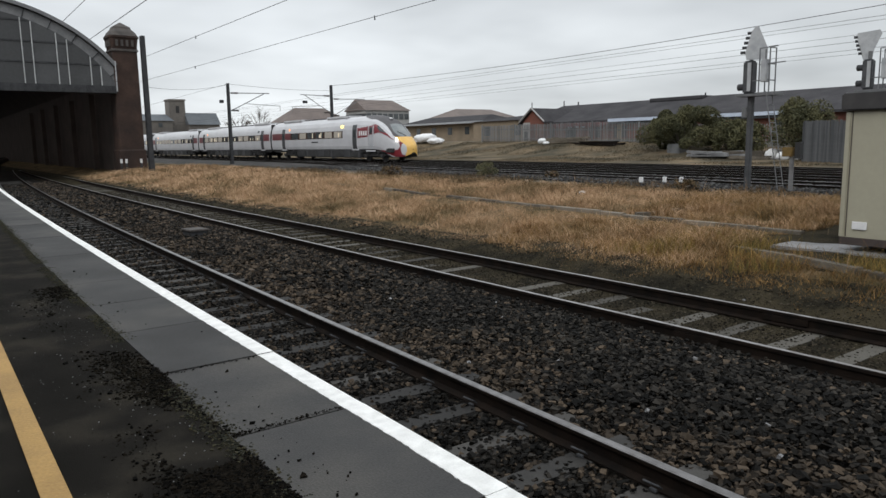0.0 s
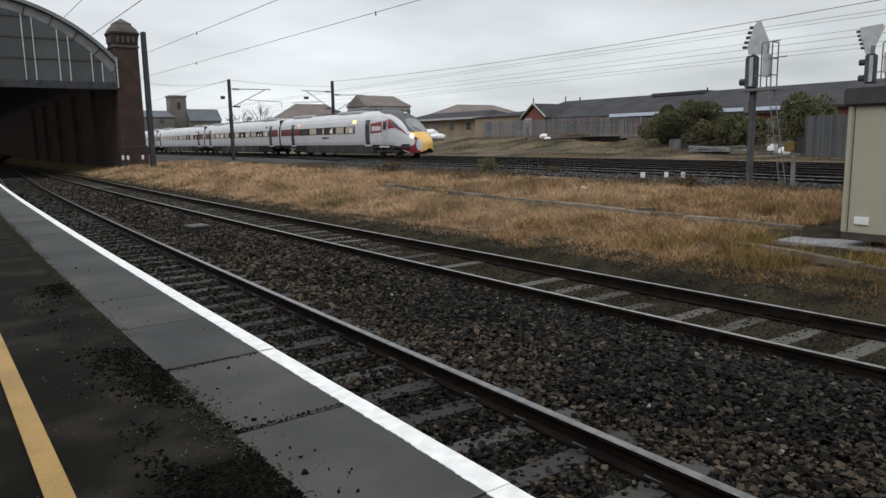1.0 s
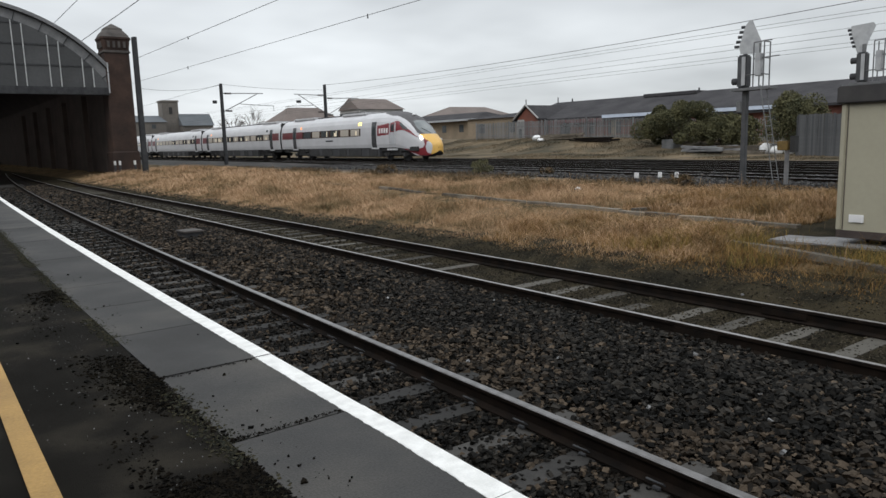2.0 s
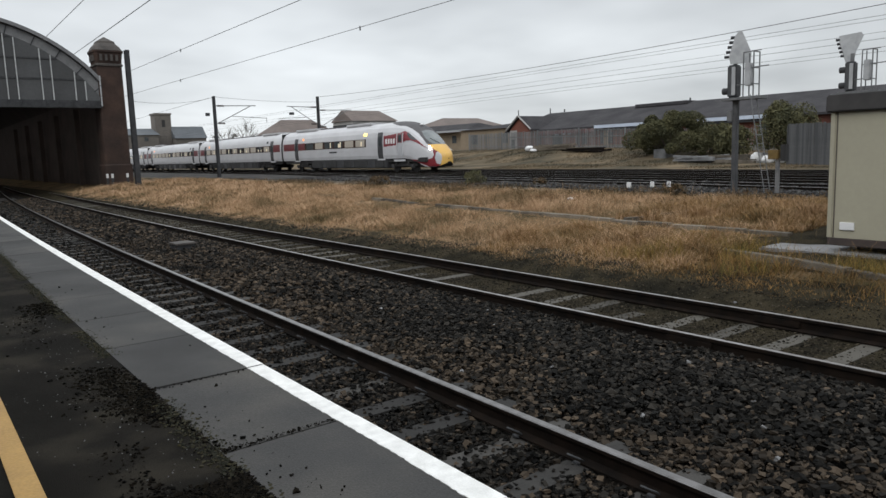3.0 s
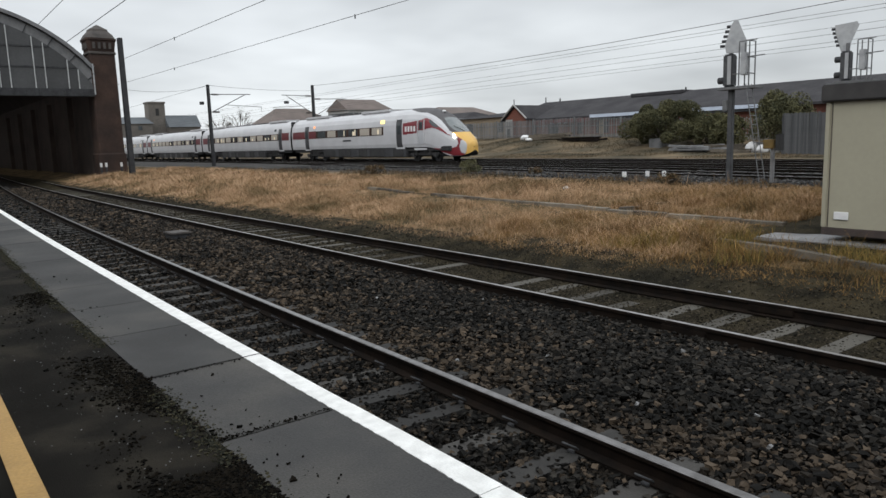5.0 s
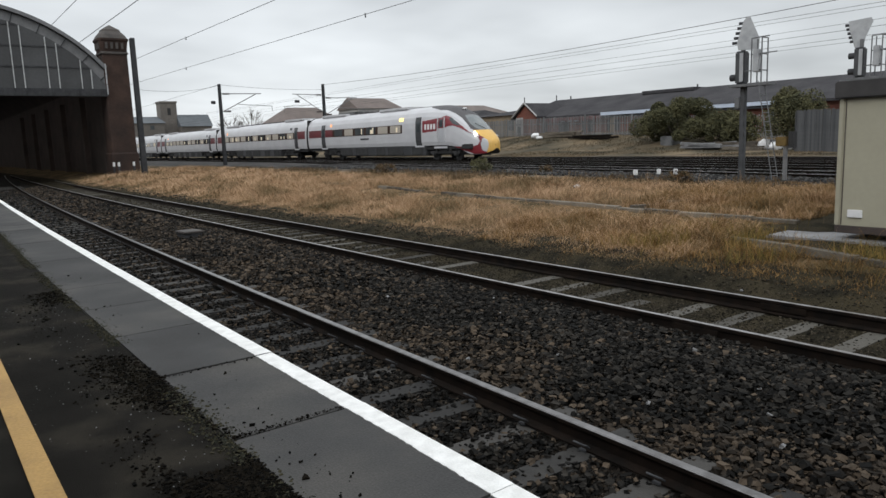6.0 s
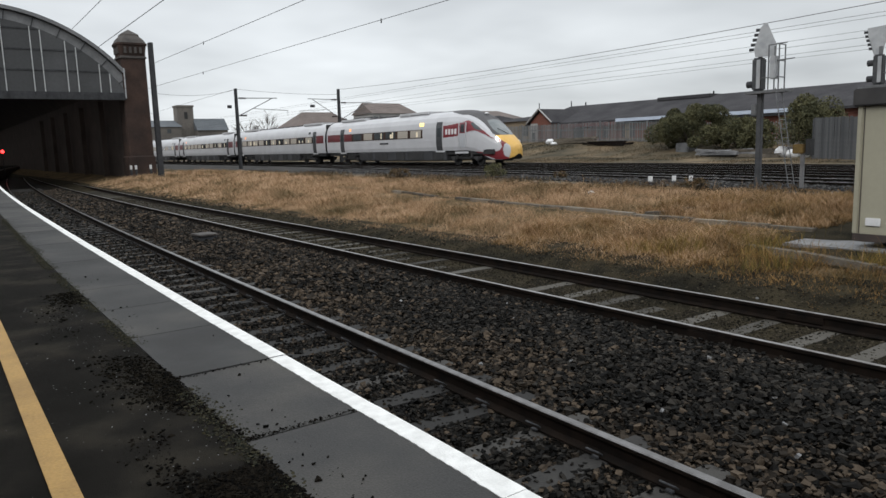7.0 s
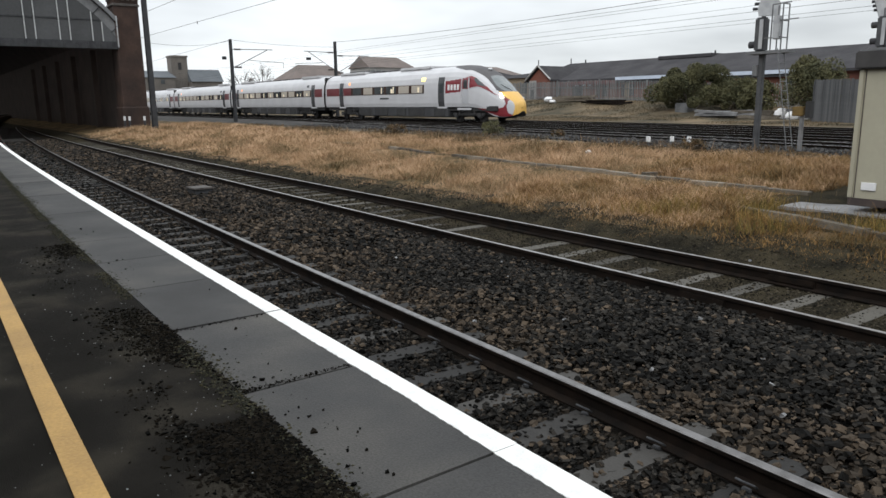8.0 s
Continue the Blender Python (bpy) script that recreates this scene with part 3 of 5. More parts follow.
def car_fittings(car, s0, s1, lead):
    rng = random.Random(int(s0) + 3)
    a, b = s0 + 1.85, s1 - 1.85
    # doors
    doors = (6.95, 22.05) if lead else (s0 + 2.0, s1 - 2.7)
    for k, d in enumerate(doors):
        door = side_plate("door", d, d + 0.72, 1.02, 2.98, T_GREY, car, 0.006, "dark grey plug door")
        side_plate("door_window", d + 0.17, d + 0.55, 1.95, 2.7, T_GLASS, car, 0.012)
        side_plate("step_plate", d - 0.2, d + 0.92, 0.9, 1.03, T_WHITE, car, 0.0)
    # maroon band and panes
    b0, b1 = (9.45, 20.6) if lead else (s0 + 2.75, s1 - 2.75)
    side_plate("window_band", b0, b1, 1.93, 2.54, T_BAND, car, 0.002, "dark brown window strip")
    if not lead:
        side_plate("end_panel", s0 + 0.35, s0 + 1.95, 1.90, 2.60, T_MAROON, car, 0.002)
        side_plate("end_panel", s1 - 1.95, s1 - 0.35, 1.90, 2.60, T_MAROON, car, 0.002)
    else:
        side_plate("end_panel", 20.62, 22.0, 1.93, 2.56, T_MAROON, car, 0.002)
        side_plate("end_panel", 22.82, 25.3, 1.93, 2.56, T_MAROON, car, 0.002)
    s = b0 + 0.2
    while s + 1.5 < b1 + 0.1:
        side_plate("saloon_window", s, s + 1.45, 1.98, 2.50, LIT_DIM if rng.random() < 0.6 else T_GLASS, car, 0.006)
        for k in range(rng.choice((0, 1, 1, 2))):
            c = rng.uniform(0.05, 1.0)
            side_plate("lit_patch", s + c, s + c + rng.uniform(0.12, 0.32), 2.02, rng.uniform(2.2, 2.48), LIT, car, 0.010, "lit part of the window")
        s += 1.83
    # displays by the doors
    side_plate("destination_display", (9.35 if lead else doors[0] + 1.25), (9.85 if lead else doors[0] + 1.75), 2.78, 3.0, DISPLAY if lead else T_GLASS, car, 0.006, "amber destination display")
    side_plate("door_lamp", doors[1] - 1.25, doors[1] - 0.95, 2.78, 2.98, MARKER, car, 0.006, "small orange door lamp")
    # skirt and under-floor equipment between the bogies
    bogies = (4.6, 21.4) if lead else (s0 + 4.4, s1 - 4.4)
    bm = bmesh.new()
    add_box(bm, -1.24, 1.24, bogies[0] + 2.0, bogies[1] - 2.0, 0.30, 1.04, 0.06)
    part("skirt", bm, T_GREY, car, "dark grey equipment skirt", False)
    bm = bmesh.new()
    add_box(bm, -1.15, 1.15, (1.6 if lead else s0 + 0.3), s1 - 0.3, 0.72, 1.04, 0.03)
    part("underframe", bm, T_UNDER, car)
    for q in np.arange(bogies[0] + 2.4, bogies[1] - 3, 2.6):
        box("equipment_box", -1.27, -1.2, q, q + rng.uniform(1.2, 2.2), 0.36, 0.92, T_UNDER, car, bevel=0.01)
    for q in bogies:
        bogie(car, q)
    # roof: fairings and pods
    r0 = 9.5 if lead else s0 + 2.0
    for q in ((r0, r0 + 4.2), (s1 - 6.5, s1 - 2.0)):
        bm = bmesh.new()
        add_box(bm, -0.75, 0.75, q[0], q[1], 3.60, 3.83, 0.07)
        part("roof_pod", bm, T_ROOF, car, "pale grey roof fairing")
    bm = bmesh.new()
    for q in np.arange(r0 + 5, s1 - 7, 1.6):
        add_box(bm, -0.5, 0.5, q, q + 1.2, 3.66, 3.765, 0.02)
    part("roof_grille", bm, T_CROWN, car)


def build_train():
    train = tagged(empty("train"), "white express train with maroon window band and yellow nose", "train")
    fine = [s for s in np.arange(0, 7.2, 0.04)]
    def st(s):
        return tuple([float(s)] + [float(np.interp(s, [q[0] for q in NOSE], [q[k] for q in NOSE])) for k in (1, 2, 3)])
    # round the steps of the nose with a running mean
    raw = np.array([st(s) for s in fine])
    sm = raw.copy()
    for i in range(5, len(raw) - 5):
        sm[i, 1:] = raw[i - 5:i + 6, 1:].mean(0)
    stations = [tuple(r) for r in sm] + [(s, 1.355, 3.74, 1.0) for s in (9, 12, 16, 20, 25.55)]
    mats = {"white": T_WHITE, "yellow": T_YELLOW, "red": T_RED, "screen": T_SCREEN, "crown": T_CROWN, "cabglass": T_GLASS, "silver": T_SILVER, "patch": T_SILVER, "sweep": T_RED, "valance": T_CROWN, "floor": T_UNDER, "cap": T_YELLOW}
    names = {"white": "car_body", "yellow": "nose_cover", "red": "red_band", "screen": "windscreen", "crown": "cab_crown", "cabglass": "cab_window", "silver": "silver_stripe", "patch": "silver_patch", "sweep": "red_sweep", "valance": "valance", "floor": "floor_pan", "cap": "end_panel"}
    keep = {"yellow": "yellow nose end", "red": "red sweeping band", "screen": "raked windscreen", "crown": "dark grey cab crown"}
    made = loft(stations, 84, nose_region, mats, train, names, keep, lambda s: s if s > 5 else 0.33 + s * 0.934)
    lead = made["white"]
    tagged(lead, "white leading car with streamlined cab")
    for k, ob in made.items():
        if k != "white":
            ob.parent = lead
    car_fittings(lead, 0.0, 25.7, True)
    # chin under the nose, closing the front
    bm = bmesh.new()
    add_box(bm, -0.50, 0.50, 1.25, 1.9, 0.28, 0.60, 0.12)
    add_box(bm, -0.88, 0.88, 1.7, 3.2, 0.34, 0.86, 0.12)
    part("front_skirt", bm, T_UNDER, lead, "dark front skirt")
    # lamps at both sides of the nose
    for sg in (-1, 1):
        bm = bmesh.new()
        bmesh.ops.create_uvsphere(bm, u_segments=16, v_segments=10, radius=1.0)
        bmesh.ops.transform(bm, matrix=Matrix.Translation((sg * 0.80 - (0.20 if sg > 0 else 0), 1.53, 1.69 - (0.08 if sg > 0 else 0))) @ pose(0, 0, 0, 25, 0, sg * 28) @ Matrix.Diagonal((0.07, 0.26, 0.115, 1)), verts=bm.verts)
        part("headlamp", bm, HEADLAMP, lead, "bright white headlamp", True)
        bm = bmesh.new()
        bmesh.ops.create_uvsphere(bm, u_segments=12, v_segments=8, radius=1.0)
        bmesh.ops.transform(bm, matrix=Matrix.Translation((sg * 0.74, 1.30, 1.56)) @ pose(0, 0, 0, 25, 0, sg * 30) @ Matrix.Diagonal((0.05, 0.20, 0.05, 1)), verts=bm.verts)
        part("lamp_housing", bm, T_WHITE, lead, "", True)
    bm = bmesh.new()
    bmesh.ops.create_uvsphere(bm, u_segments=12, v_segments=8, radius=1.0)
    bmesh.ops.transform(bm, matrix=Matrix.Translation((0, 3.60, 3.38)) @ Matrix.Diagonal((0.16, 0.12, 0.08, 1)), verts=bm.verts)
    part("top_lamp", bm, WHITE, lead, "small lamp over the windscreen", True)
    tube("wiper", (-0.05, 1.32, 1.98), (-0.46, 1.95, 2.36), 0.018, BLACK, lead)
    box("coupler_hatch", -0.13, 0.02, 0.33, 0.42, 0.88, 0.98, T_CROWN, lead, "dark coupler opening", 0.02)
    # cab door with its two handrails, and the white blocks of the lettering on the red panel
    side_plate("cab_door", 4.22, 4.86, 1.20, 2.84, T_SILVER, lead, -0.009)
    side_plate("cab_door_upper", 4.24, 4.84, 2.14, 2.82, T_RED, lead, -0.006)
    side_plate("cab_door_window", 4.34, 4.74, 2.2, 2.72, T_GLASS, lead, 0.004)
    for s in (4.16, 4.93):
        side_plate("handrail", s - 0.03, s + 0.03, 1.25, 2.82, T_WHITE, lead, 0.04)
    side_plate("cab_step", 4.0, 5.5, 0.80, 0.93, T_WHITE, lead, 0.0, "white step under the cab door")
    # a plain white mark of bars on the red panel
    for k in range(4):
        side_plate("white_bar", 5.22 + 0.36 * k, 5.44 + 0.36 * k, 2.09, 2.46, WHITE, lead, 0.006, "plain white bar of a mark")
    side_plate("grey_block", 14.4, 15.75, 1.57, 1.70, T_GREY, lead, 0.004, "small grey mark")
    s = 25.9
    for k in range(4):
        e = s + 25.6
        body = loft([(s, 1.355, 3.74, 1.0), (s + 0.06, 1.355, 3.74, 1.0), (s + 8, 1.355, 3.74, 1.0), (s + 17, 1.355, 3.74, 1.0), (e, 1.355, 3.74, 1.0)], 25, lambda x, y, z, q: "roof" if z > 3.66 else "white", {"white": T_WHITE, "roof": T_CROWN, "floor": T_UNDER, "cap": BLACK}, train, {"white": "car_body", "roof": "roof_strip", "floor": "floor_pan", "cap": "end_panel"}, {})
        for key in body:
            if key != "white":
                body[key].parent = body["white"]
        body = body["white"]
        tagged(body, "white passenger car")
        car_fittings(body, s, e, False)
        s += 26.0
    for k in range(4):
        y = 25.55 + 26.0 * k
        bm = bmesh.new()
        add_box(bm, -1.2, 1.2, y, y + 0.4, 0.9, 3.55, 0.05)
        part("gangway", bm, BLACK, train, "black gangway bellows between cars")
    return train


TRAIN = build_train()


# ---- the arched train shed with its brick pier ----
GABLE_Y, ARC_X, ARC_Z, ARC_R = 58.0, 4.0, 0.6, 11.96


def arc_ring(name, r0, r1, y0, y1, material, parent, label="", low=8.0, seg=64, span=None):
    """A curved band between two radii above the height low."""
    a0 = math.asin((low - ARC_Z) / r1)
    verts, faces = [], []
    for i in range(seg + 1):
        a = a0 + (math.pi - 2 * a0) * i / seg
        if span:
            a = radians(span[0] + (span[1] - span[0]) * i / seg)
        for r in (r0, r1):
            for y in (y0, y1):
                verts.append((ARC_X + r * math.cos(a), y, ARC_Z + r * math.sin(a)))
    for i in range(seg):
        b = 4 * i
        faces += [(b, b + 4, b + 6, b + 2), (b + 1, b + 3, b + 7, b + 5), (b + 2, b + 6, b + 7, b + 3), (b, b + 1, b + 5, b + 4)]
    faces += [(0, 2, 3, 1), (4 * seg, 4 * seg + 1, 4 * seg + 3, 4 * seg + 2)]
    return mesh_part(name, verts, faces, material, parent, label)


def build_shed():
    shed = tagged(empty("train_shed"), "arched Victorian train shed with a glazed end screen", "train shed")
    arc_ring("arch_rib", 11.72, 11.96, GABLE_Y - 0.25, GABLE_Y + 0.3, ARCH_GREY, shed, "grey outer arch rib", 8.3)
    arc_ring("arch_fascia", 10.95, 11.66, GABLE_Y + 0.06, GABLE_Y + 0.3, ARCH_GREY, shed, "grey panelled arch fascia", 7.0)
    # two arcs; the unseen gap at the crown is added to brighten the inside
    for a0, a1 in ((31, 84), (96, 149)):
        arc_ring("shed_roof", 11.55, 11.9, GABLE_Y + 0.32, 190, SHED_DARK, shed, "dark barrel roof with an unseen ridge gap added to let daylight in", span=(a0, a1))
    # panel joints on the fascia
    for i in range(13):
        a = radians(38 + i * 8.7)
        bm = bmesh.new()
        add_box(bm, 10.95, 11.70, GABLE_Y + 0.0, GABLE_Y + 0.055, -0.03, 0.03, m=Matrix.Translation((ARC_X, 0, ARC_Z)) @ pose(0, 0, 0, 0, -math.degrees(a), 0))
        part("fascia_rib", bm, DARK_STEEL, shed)
    # glazing between the bars, in upright strips that meet the arch
    bars = [5.4, 7.12, 7.75, 9.26, 9.93, 11.39, 12.06]
    bars = sorted(bars + [8 - b for b in bars] + [3.1, 4.0, 4.9])
    edges = [-5.0] + bars + [13.0]
    for a, b in zip(edges[:-1], edges[1:]):
        n = 4
        verts, faces = [], []
        for i in range(n + 1):
            x = a + (b - a) * i / n
            top = ARC_Z + math.sqrt(max(11.05 ** 2 - (x - ARC_X) ** 2, 36.1))
            verts += [(x, GABLE_Y + 0.02, 6.6), (x, GABLE_Y + 0.02, max(top, 6.62)), (x, GABLE_Y + 0.05, 6.6), (x, GABLE_Y + 0.05, max(top, 6.62))]
        for i in range(n):
            k = 4 * i
            faces += [(k, k + 4, k + 5, k + 1), (k + 2, k + 3, k + 7, k + 6), (k + 1, k + 5, k + 7, k + 3)]
        mesh_part("glazing", verts, faces, SHED_GLASS, shed)
    for b in bars:
        top = ARC_Z + math.sqrt(max(11.0 ** 2 - (b - ARC_X) ** 2, 37))
        if top > 6.9:
            box("glazing_bar", b - 0.032, b + 0.032, GABLE_Y - 0.08, GABLE_Y + 0.02, 6.6, top, BAR_WHITE, shed, "pale upright glazing bar")
    for z in (8.2, 9.6, 11.0):
        half = math.sqrt(11.0 ** 2 - (z - ARC_Z) ** 2)
        box("transom", ARC_X - half, ARC_X + half, GABLE_Y - 0.04, GABLE_Y + 0.02, z - 0.05, z + 0.05, DARK_STEEL, shed)
    box("lintel", -5.4, 13.05, GABLE_Y - 0.2, GABLE_Y + 0.3, 6.15, 6.70, DARK_STEEL, shed, "dark riveted lintel girder", 0.03)
    for i in range(23):
        box("lintel_stiffener", -5.0 + i * 0.8, -4.94 + i * 0.8, GABLE_Y - 0.26, GABLE_Y - 0.2, 6.2, 6.65, DARK_STEEL, shed)
    box("side_wall", 13.3, 13.9, GABLE_Y + 1.9, 190, 0.2, 8.4, SHED_DARK, shed, "sooty brick side wall")
    box("side_wall", -6.0, -5.4, GABLE_Y + 0.3, 190, -0.2, 8.4, SHED_DARK, shed, "sooty brick side wall")
    box("end_wall", -6.0, 13.9, 190.02, 190.5, -0.2, 12.9, SHED_DARK, shed)
    for i in range(5):
        box("inner_column", 12.6, 13.0, GABLE_Y + 8 + 9 * i, GABLE_Y + 8.4 + 9 * i, 0.0, 6.6, SHED_DARK, shed)
    for i in range(3):
        box("downpipe", 12.98, 13.06, GABLE_Y - 0.32 - 0.002 * i, GABLE_Y - 0.24, 6.3 + i * 0.75, 7.0 + i * 0.75, GALV, shed)
    return shed


build_shed()


def build_pier(x, y, label):
    """A square brick pier with a plinth, a corbelled head and a stepped stone cap; x, y: its front middle."""
    pier = tagged(empty("brick_pier", pose(x, y + 0.9, 0.15)), label, "brick pier")

    def stack(name, levels, material, lab=""):
        verts, faces = [], []
        for z, h, c in levels:
            verts += [(-h + c, -h, z), (h - c, -h, z), (h, -h + c, z), (h, h - c, z), (h - c, h, z), (-h + c, h, z), (-h, h - c, z), (-h, -h + c, z)]
        for i in range(len(levels) - 1):
            for a in range(8):
                b = (a + 1) % 8
                faces.append((8 * i + a, 8 * i + b, 8 * i + 8 + b, 8 * i + 8 + a))
        faces += [tuple(range(7, -1, -1)), tuple(range(8 * len(levels) - 8, 8 * len(levels)))]
        return mesh_part(name, verts, faces, material, pier, lab)

    stack("plinth", [(0, 0.98, 0.05), (1.75, 0.98, 0.05), (1.85, 0.92, 0.05)], BRICK_TOWER, "brick plinth")
    stack("shaft", [(1.85, 0.90, 0.06), (9.1, 0.88, 0.06)], BRICK_TOWER, "dark red brick shaft")
    stack("string_course", [(9.1, 0.90, 0.06), (9.14, 0.96, 0.08), (9.26, 0.96, 0.08), (9.30, 0.90, 0.06)], STONE_CAP)
    stack("corbelled_head", [(9.30, 0.90, 0.10), (9.55, 0.92, 0.12), (10.05, 1.00, 0.2), (10.12, 1.07, 0.25), (10.26, 1.07, 0.25)], BRICK_TOWER, "corbelled brick head")
    stack("cap", [(10.26, 1.04, 0.28), (10.55, 0.90, 0.28), (10.78, 0.70, 0.24), (10.80, 0.66, 0.22), (10.96, 0.62, 0.2), (11.28, 0.12, 0.04), (11.33, 0.03, 0.01)], STONE_CAP, "stepped stone cap")
    for a in (-0.55, -0.18, 0.18, 0.55):
        box("corbel", a - 0.09, a + 0.09, -1.02, -0.88, 9.5, 9.95, STONE_CAP, pier)
        box("corbel", -1.02, -0.88, a - 0.09, a + 0.09, 9.5, 9.95, STONE_CAP, pier)
    return pier


build_pier(13.83, GABLE_Y, "tall dark red brick pier with a corbelled cap beside the shed")
build_pier(-5.9, GABLE_Y, "tall dark red brick pier closing the shed arch")


# ---- overhead line masts and wires ----
def build_mast(x, y, z0, z1, w0, w1, label):
    mast = tagged(empty("line_mast", pose(x, y, z0)), label, "mast")
    h = z1 - z0
    bm = bmesh.new()
    for a in (-1, 1):
        r = bmesh.ops.create_cube(bm, size=1.0)
        bmesh.ops.transform(bm, matrix=Matrix.Translation((0, a * w0 / 2, h / 2)) @ Matrix.Diagonal((w0 * 0.8, 0.03, h, 1)), verts=r["verts"])
    r = bmesh.ops.create_cube(bm, size=1.0)
    bmesh.ops.transform(bm, matrix=Matrix.Translation((0, 0, h / 2)) @ Matrix.Diagonal((0.03, w0, h, 1)), verts=r["verts"])
    for v in bm.verts:
        k = 1 + (w1 / w0 - 1) * v.co.z / h
        v.co.x *= k
        v.co.y *= k
    part("column", bm, DARK_STEEL, mast, "dark steel column")
    box("base_plate", -w0, w0, -w0, w0, -0.25, 0.05, CONCRETE, mast)
    return mast


def arm(mast, sg, reach, top, low, drop):
    """A hinged bracket: top tube, stay, registration arm, insulators."""
    tube("top_tube", (sg * 0.15, 0, top), (sg * reach, 0, top + 0.05), 0.035, GREY_STEEL, mast)
    tube("stay", (sg * 0.15, 0, low), (sg * reach * 0.86, 0, top), 0.035, GREY_STEEL, mast)
    tube("registration_arm", (sg * reach * 0.42, 0, low + (top - low) * 0.42), (sg * (reach + 1.0), 0, low + (top - low) * 0.32), 0.025, GREY_STEEL, mast)
    tube("dropper", (sg * (reach + 0.95), 0, low + (top - low) * 0.32), (sg * (reach + 0.95), 0, low + (top - low) * 0.32 - drop), 0.02, GREY_STEEL, mast)
    for z in (top, low + 0.04):
        bm = bmesh.new()
        s = Vector((sg * 0.3, 0, z))
        for i in range(6):
            add_tube(bm, s + Vector((sg * 0.1 * i, 0, 0)), s + Vector((sg * (0.1 * i + 0.05), 0, 0)), 0.09, 0.06)
        part("insulator", bm, BROWN_TRIM, mast)


build_mast(13.44, 51.5, 0.25, 9.55, 0.40, 0.34, "thick dark steel line mast beside the brick pier")
mast_a = build_mast(22.3, 60.0, 0.5, 7.40, 0.30, 0.24, "dark steel line mast with a bracket arm over the track")
arm(mast_a, 1, 3.7, 6.1, 4.6, 0.45)
box("switch_box", -0.75, -0.45, -0.1, 0.15, 5.25, 5.5, DARK_STEEL, mast_a)
mast_b = build_mast(36.0, 67.3, 0.5, 8.25, 0.32, 0.26, "dark steel line mast with arms on both sides")
arm(mast_b, -1, 3.5, 6.65, 4.9, 0.5)
arm(mast_b, 1, 4.0, 6.35, 4.6, 0.5)
box("switch_box", -3.2, -2.8, -0.1, 0.2, 5.85, 6.1, DARK_STEEL, mast_b)


def build_wire(a, b, label, r=0.014, sag=0.0, hangers=()):
    verts, faces, n = [], [], 24
    a, b = Vector(a), Vector(b)
    for i in range(n + 1):
        t = i / n
        c = a.lerp(b, t) - Vector((0, 0, sag * 4 * t * (1 - t)))
        for k in range(5):
            q = 2 * math.pi * k / 5
            verts.append((c.x + r * math.cos(q), c.y, c.z + r * math.sin(q)))
    for i in range(n):
        for k in range(5):
            j = (k + 1) % 5
            faces.append((5 * i + k, 5 * i + j, 5 * i + 5 + j, 5 * i + 5 + k))
    ob = mesh_part("overhead_wire", verts, faces, DARK_STEEL)
    tagged(ob, label, "wire", "overhead wires")
    for y in hangers:
        t = (y - a.y) / (b.y - a.y)
        c = a.lerp(b, t)
        mesh_part("clip", [(c.x - .03, y - .03, c.z - .12), (c.x + .03, y - .03, c.z - .12), (c.x, y + .03, c.z - .12), (c.x - .02, y - .02, c.z + .05), (c.x + .02, y - .02, c.z + .05), (c.x, y + .02, c.z + .05)], [(0, 1, 4, 3), (1, 2, 5, 4), (2, 0, 3, 5), (0, 2, 1), (3, 4, 5)], DARK_STEEL, ob)
    return ob


build_wire((15.6, 0, 7.0), (14.5, 58, 7.0), "thin dark overhead wire between the yard masts", 0.011, 0.0, (24.5, 45))
build_wire((13.40, 0, 8.14), (13.62, 51.5, 8.22), "thin dark wire running to the thick mast", 0.013, 0.0, (41,))
build_wire((11.0, 0, 10.46), (13.3, 120, 10.46), "dark wire passing over the shed roof", 0.022)
build_wire((10.5, 0, 12.93), (12.75, 120, 12.93), "dark wire passing over the shed roof", 0.022)
build_wire((35.0, -10, 8.75), (36.0, 67.3, 8.2), "dark overhead wire running to the mast top", 0.016, 0.85)
for x0, x1, z in ((29.3, 32.4, 6.42), (29.3, 32.4, 5.42), (32.7, 35.8, 6.42), (25.9, 29.0, 5.30), (32.7, 35.8, 5.62), (25.9, 29.0, 6.05)):
    build_wire((x0, -8, z), (x1, 100, z), "thin overhead wire above the main line", 0.007)
build_wire((22.3, 60, 7.35), (36, 67.3, 7.7), "thin span wire between two masts", 0.012, 0.15)
build_wire((13.44, 51.5, 6.2), (22.3, 60, 7.3), "thin span wire between two masts", 0.010, 0.3)
build_wire((22.3, 60, 7.35), (26, 120, 7.2), "thin wire behind the mast", 0.012)


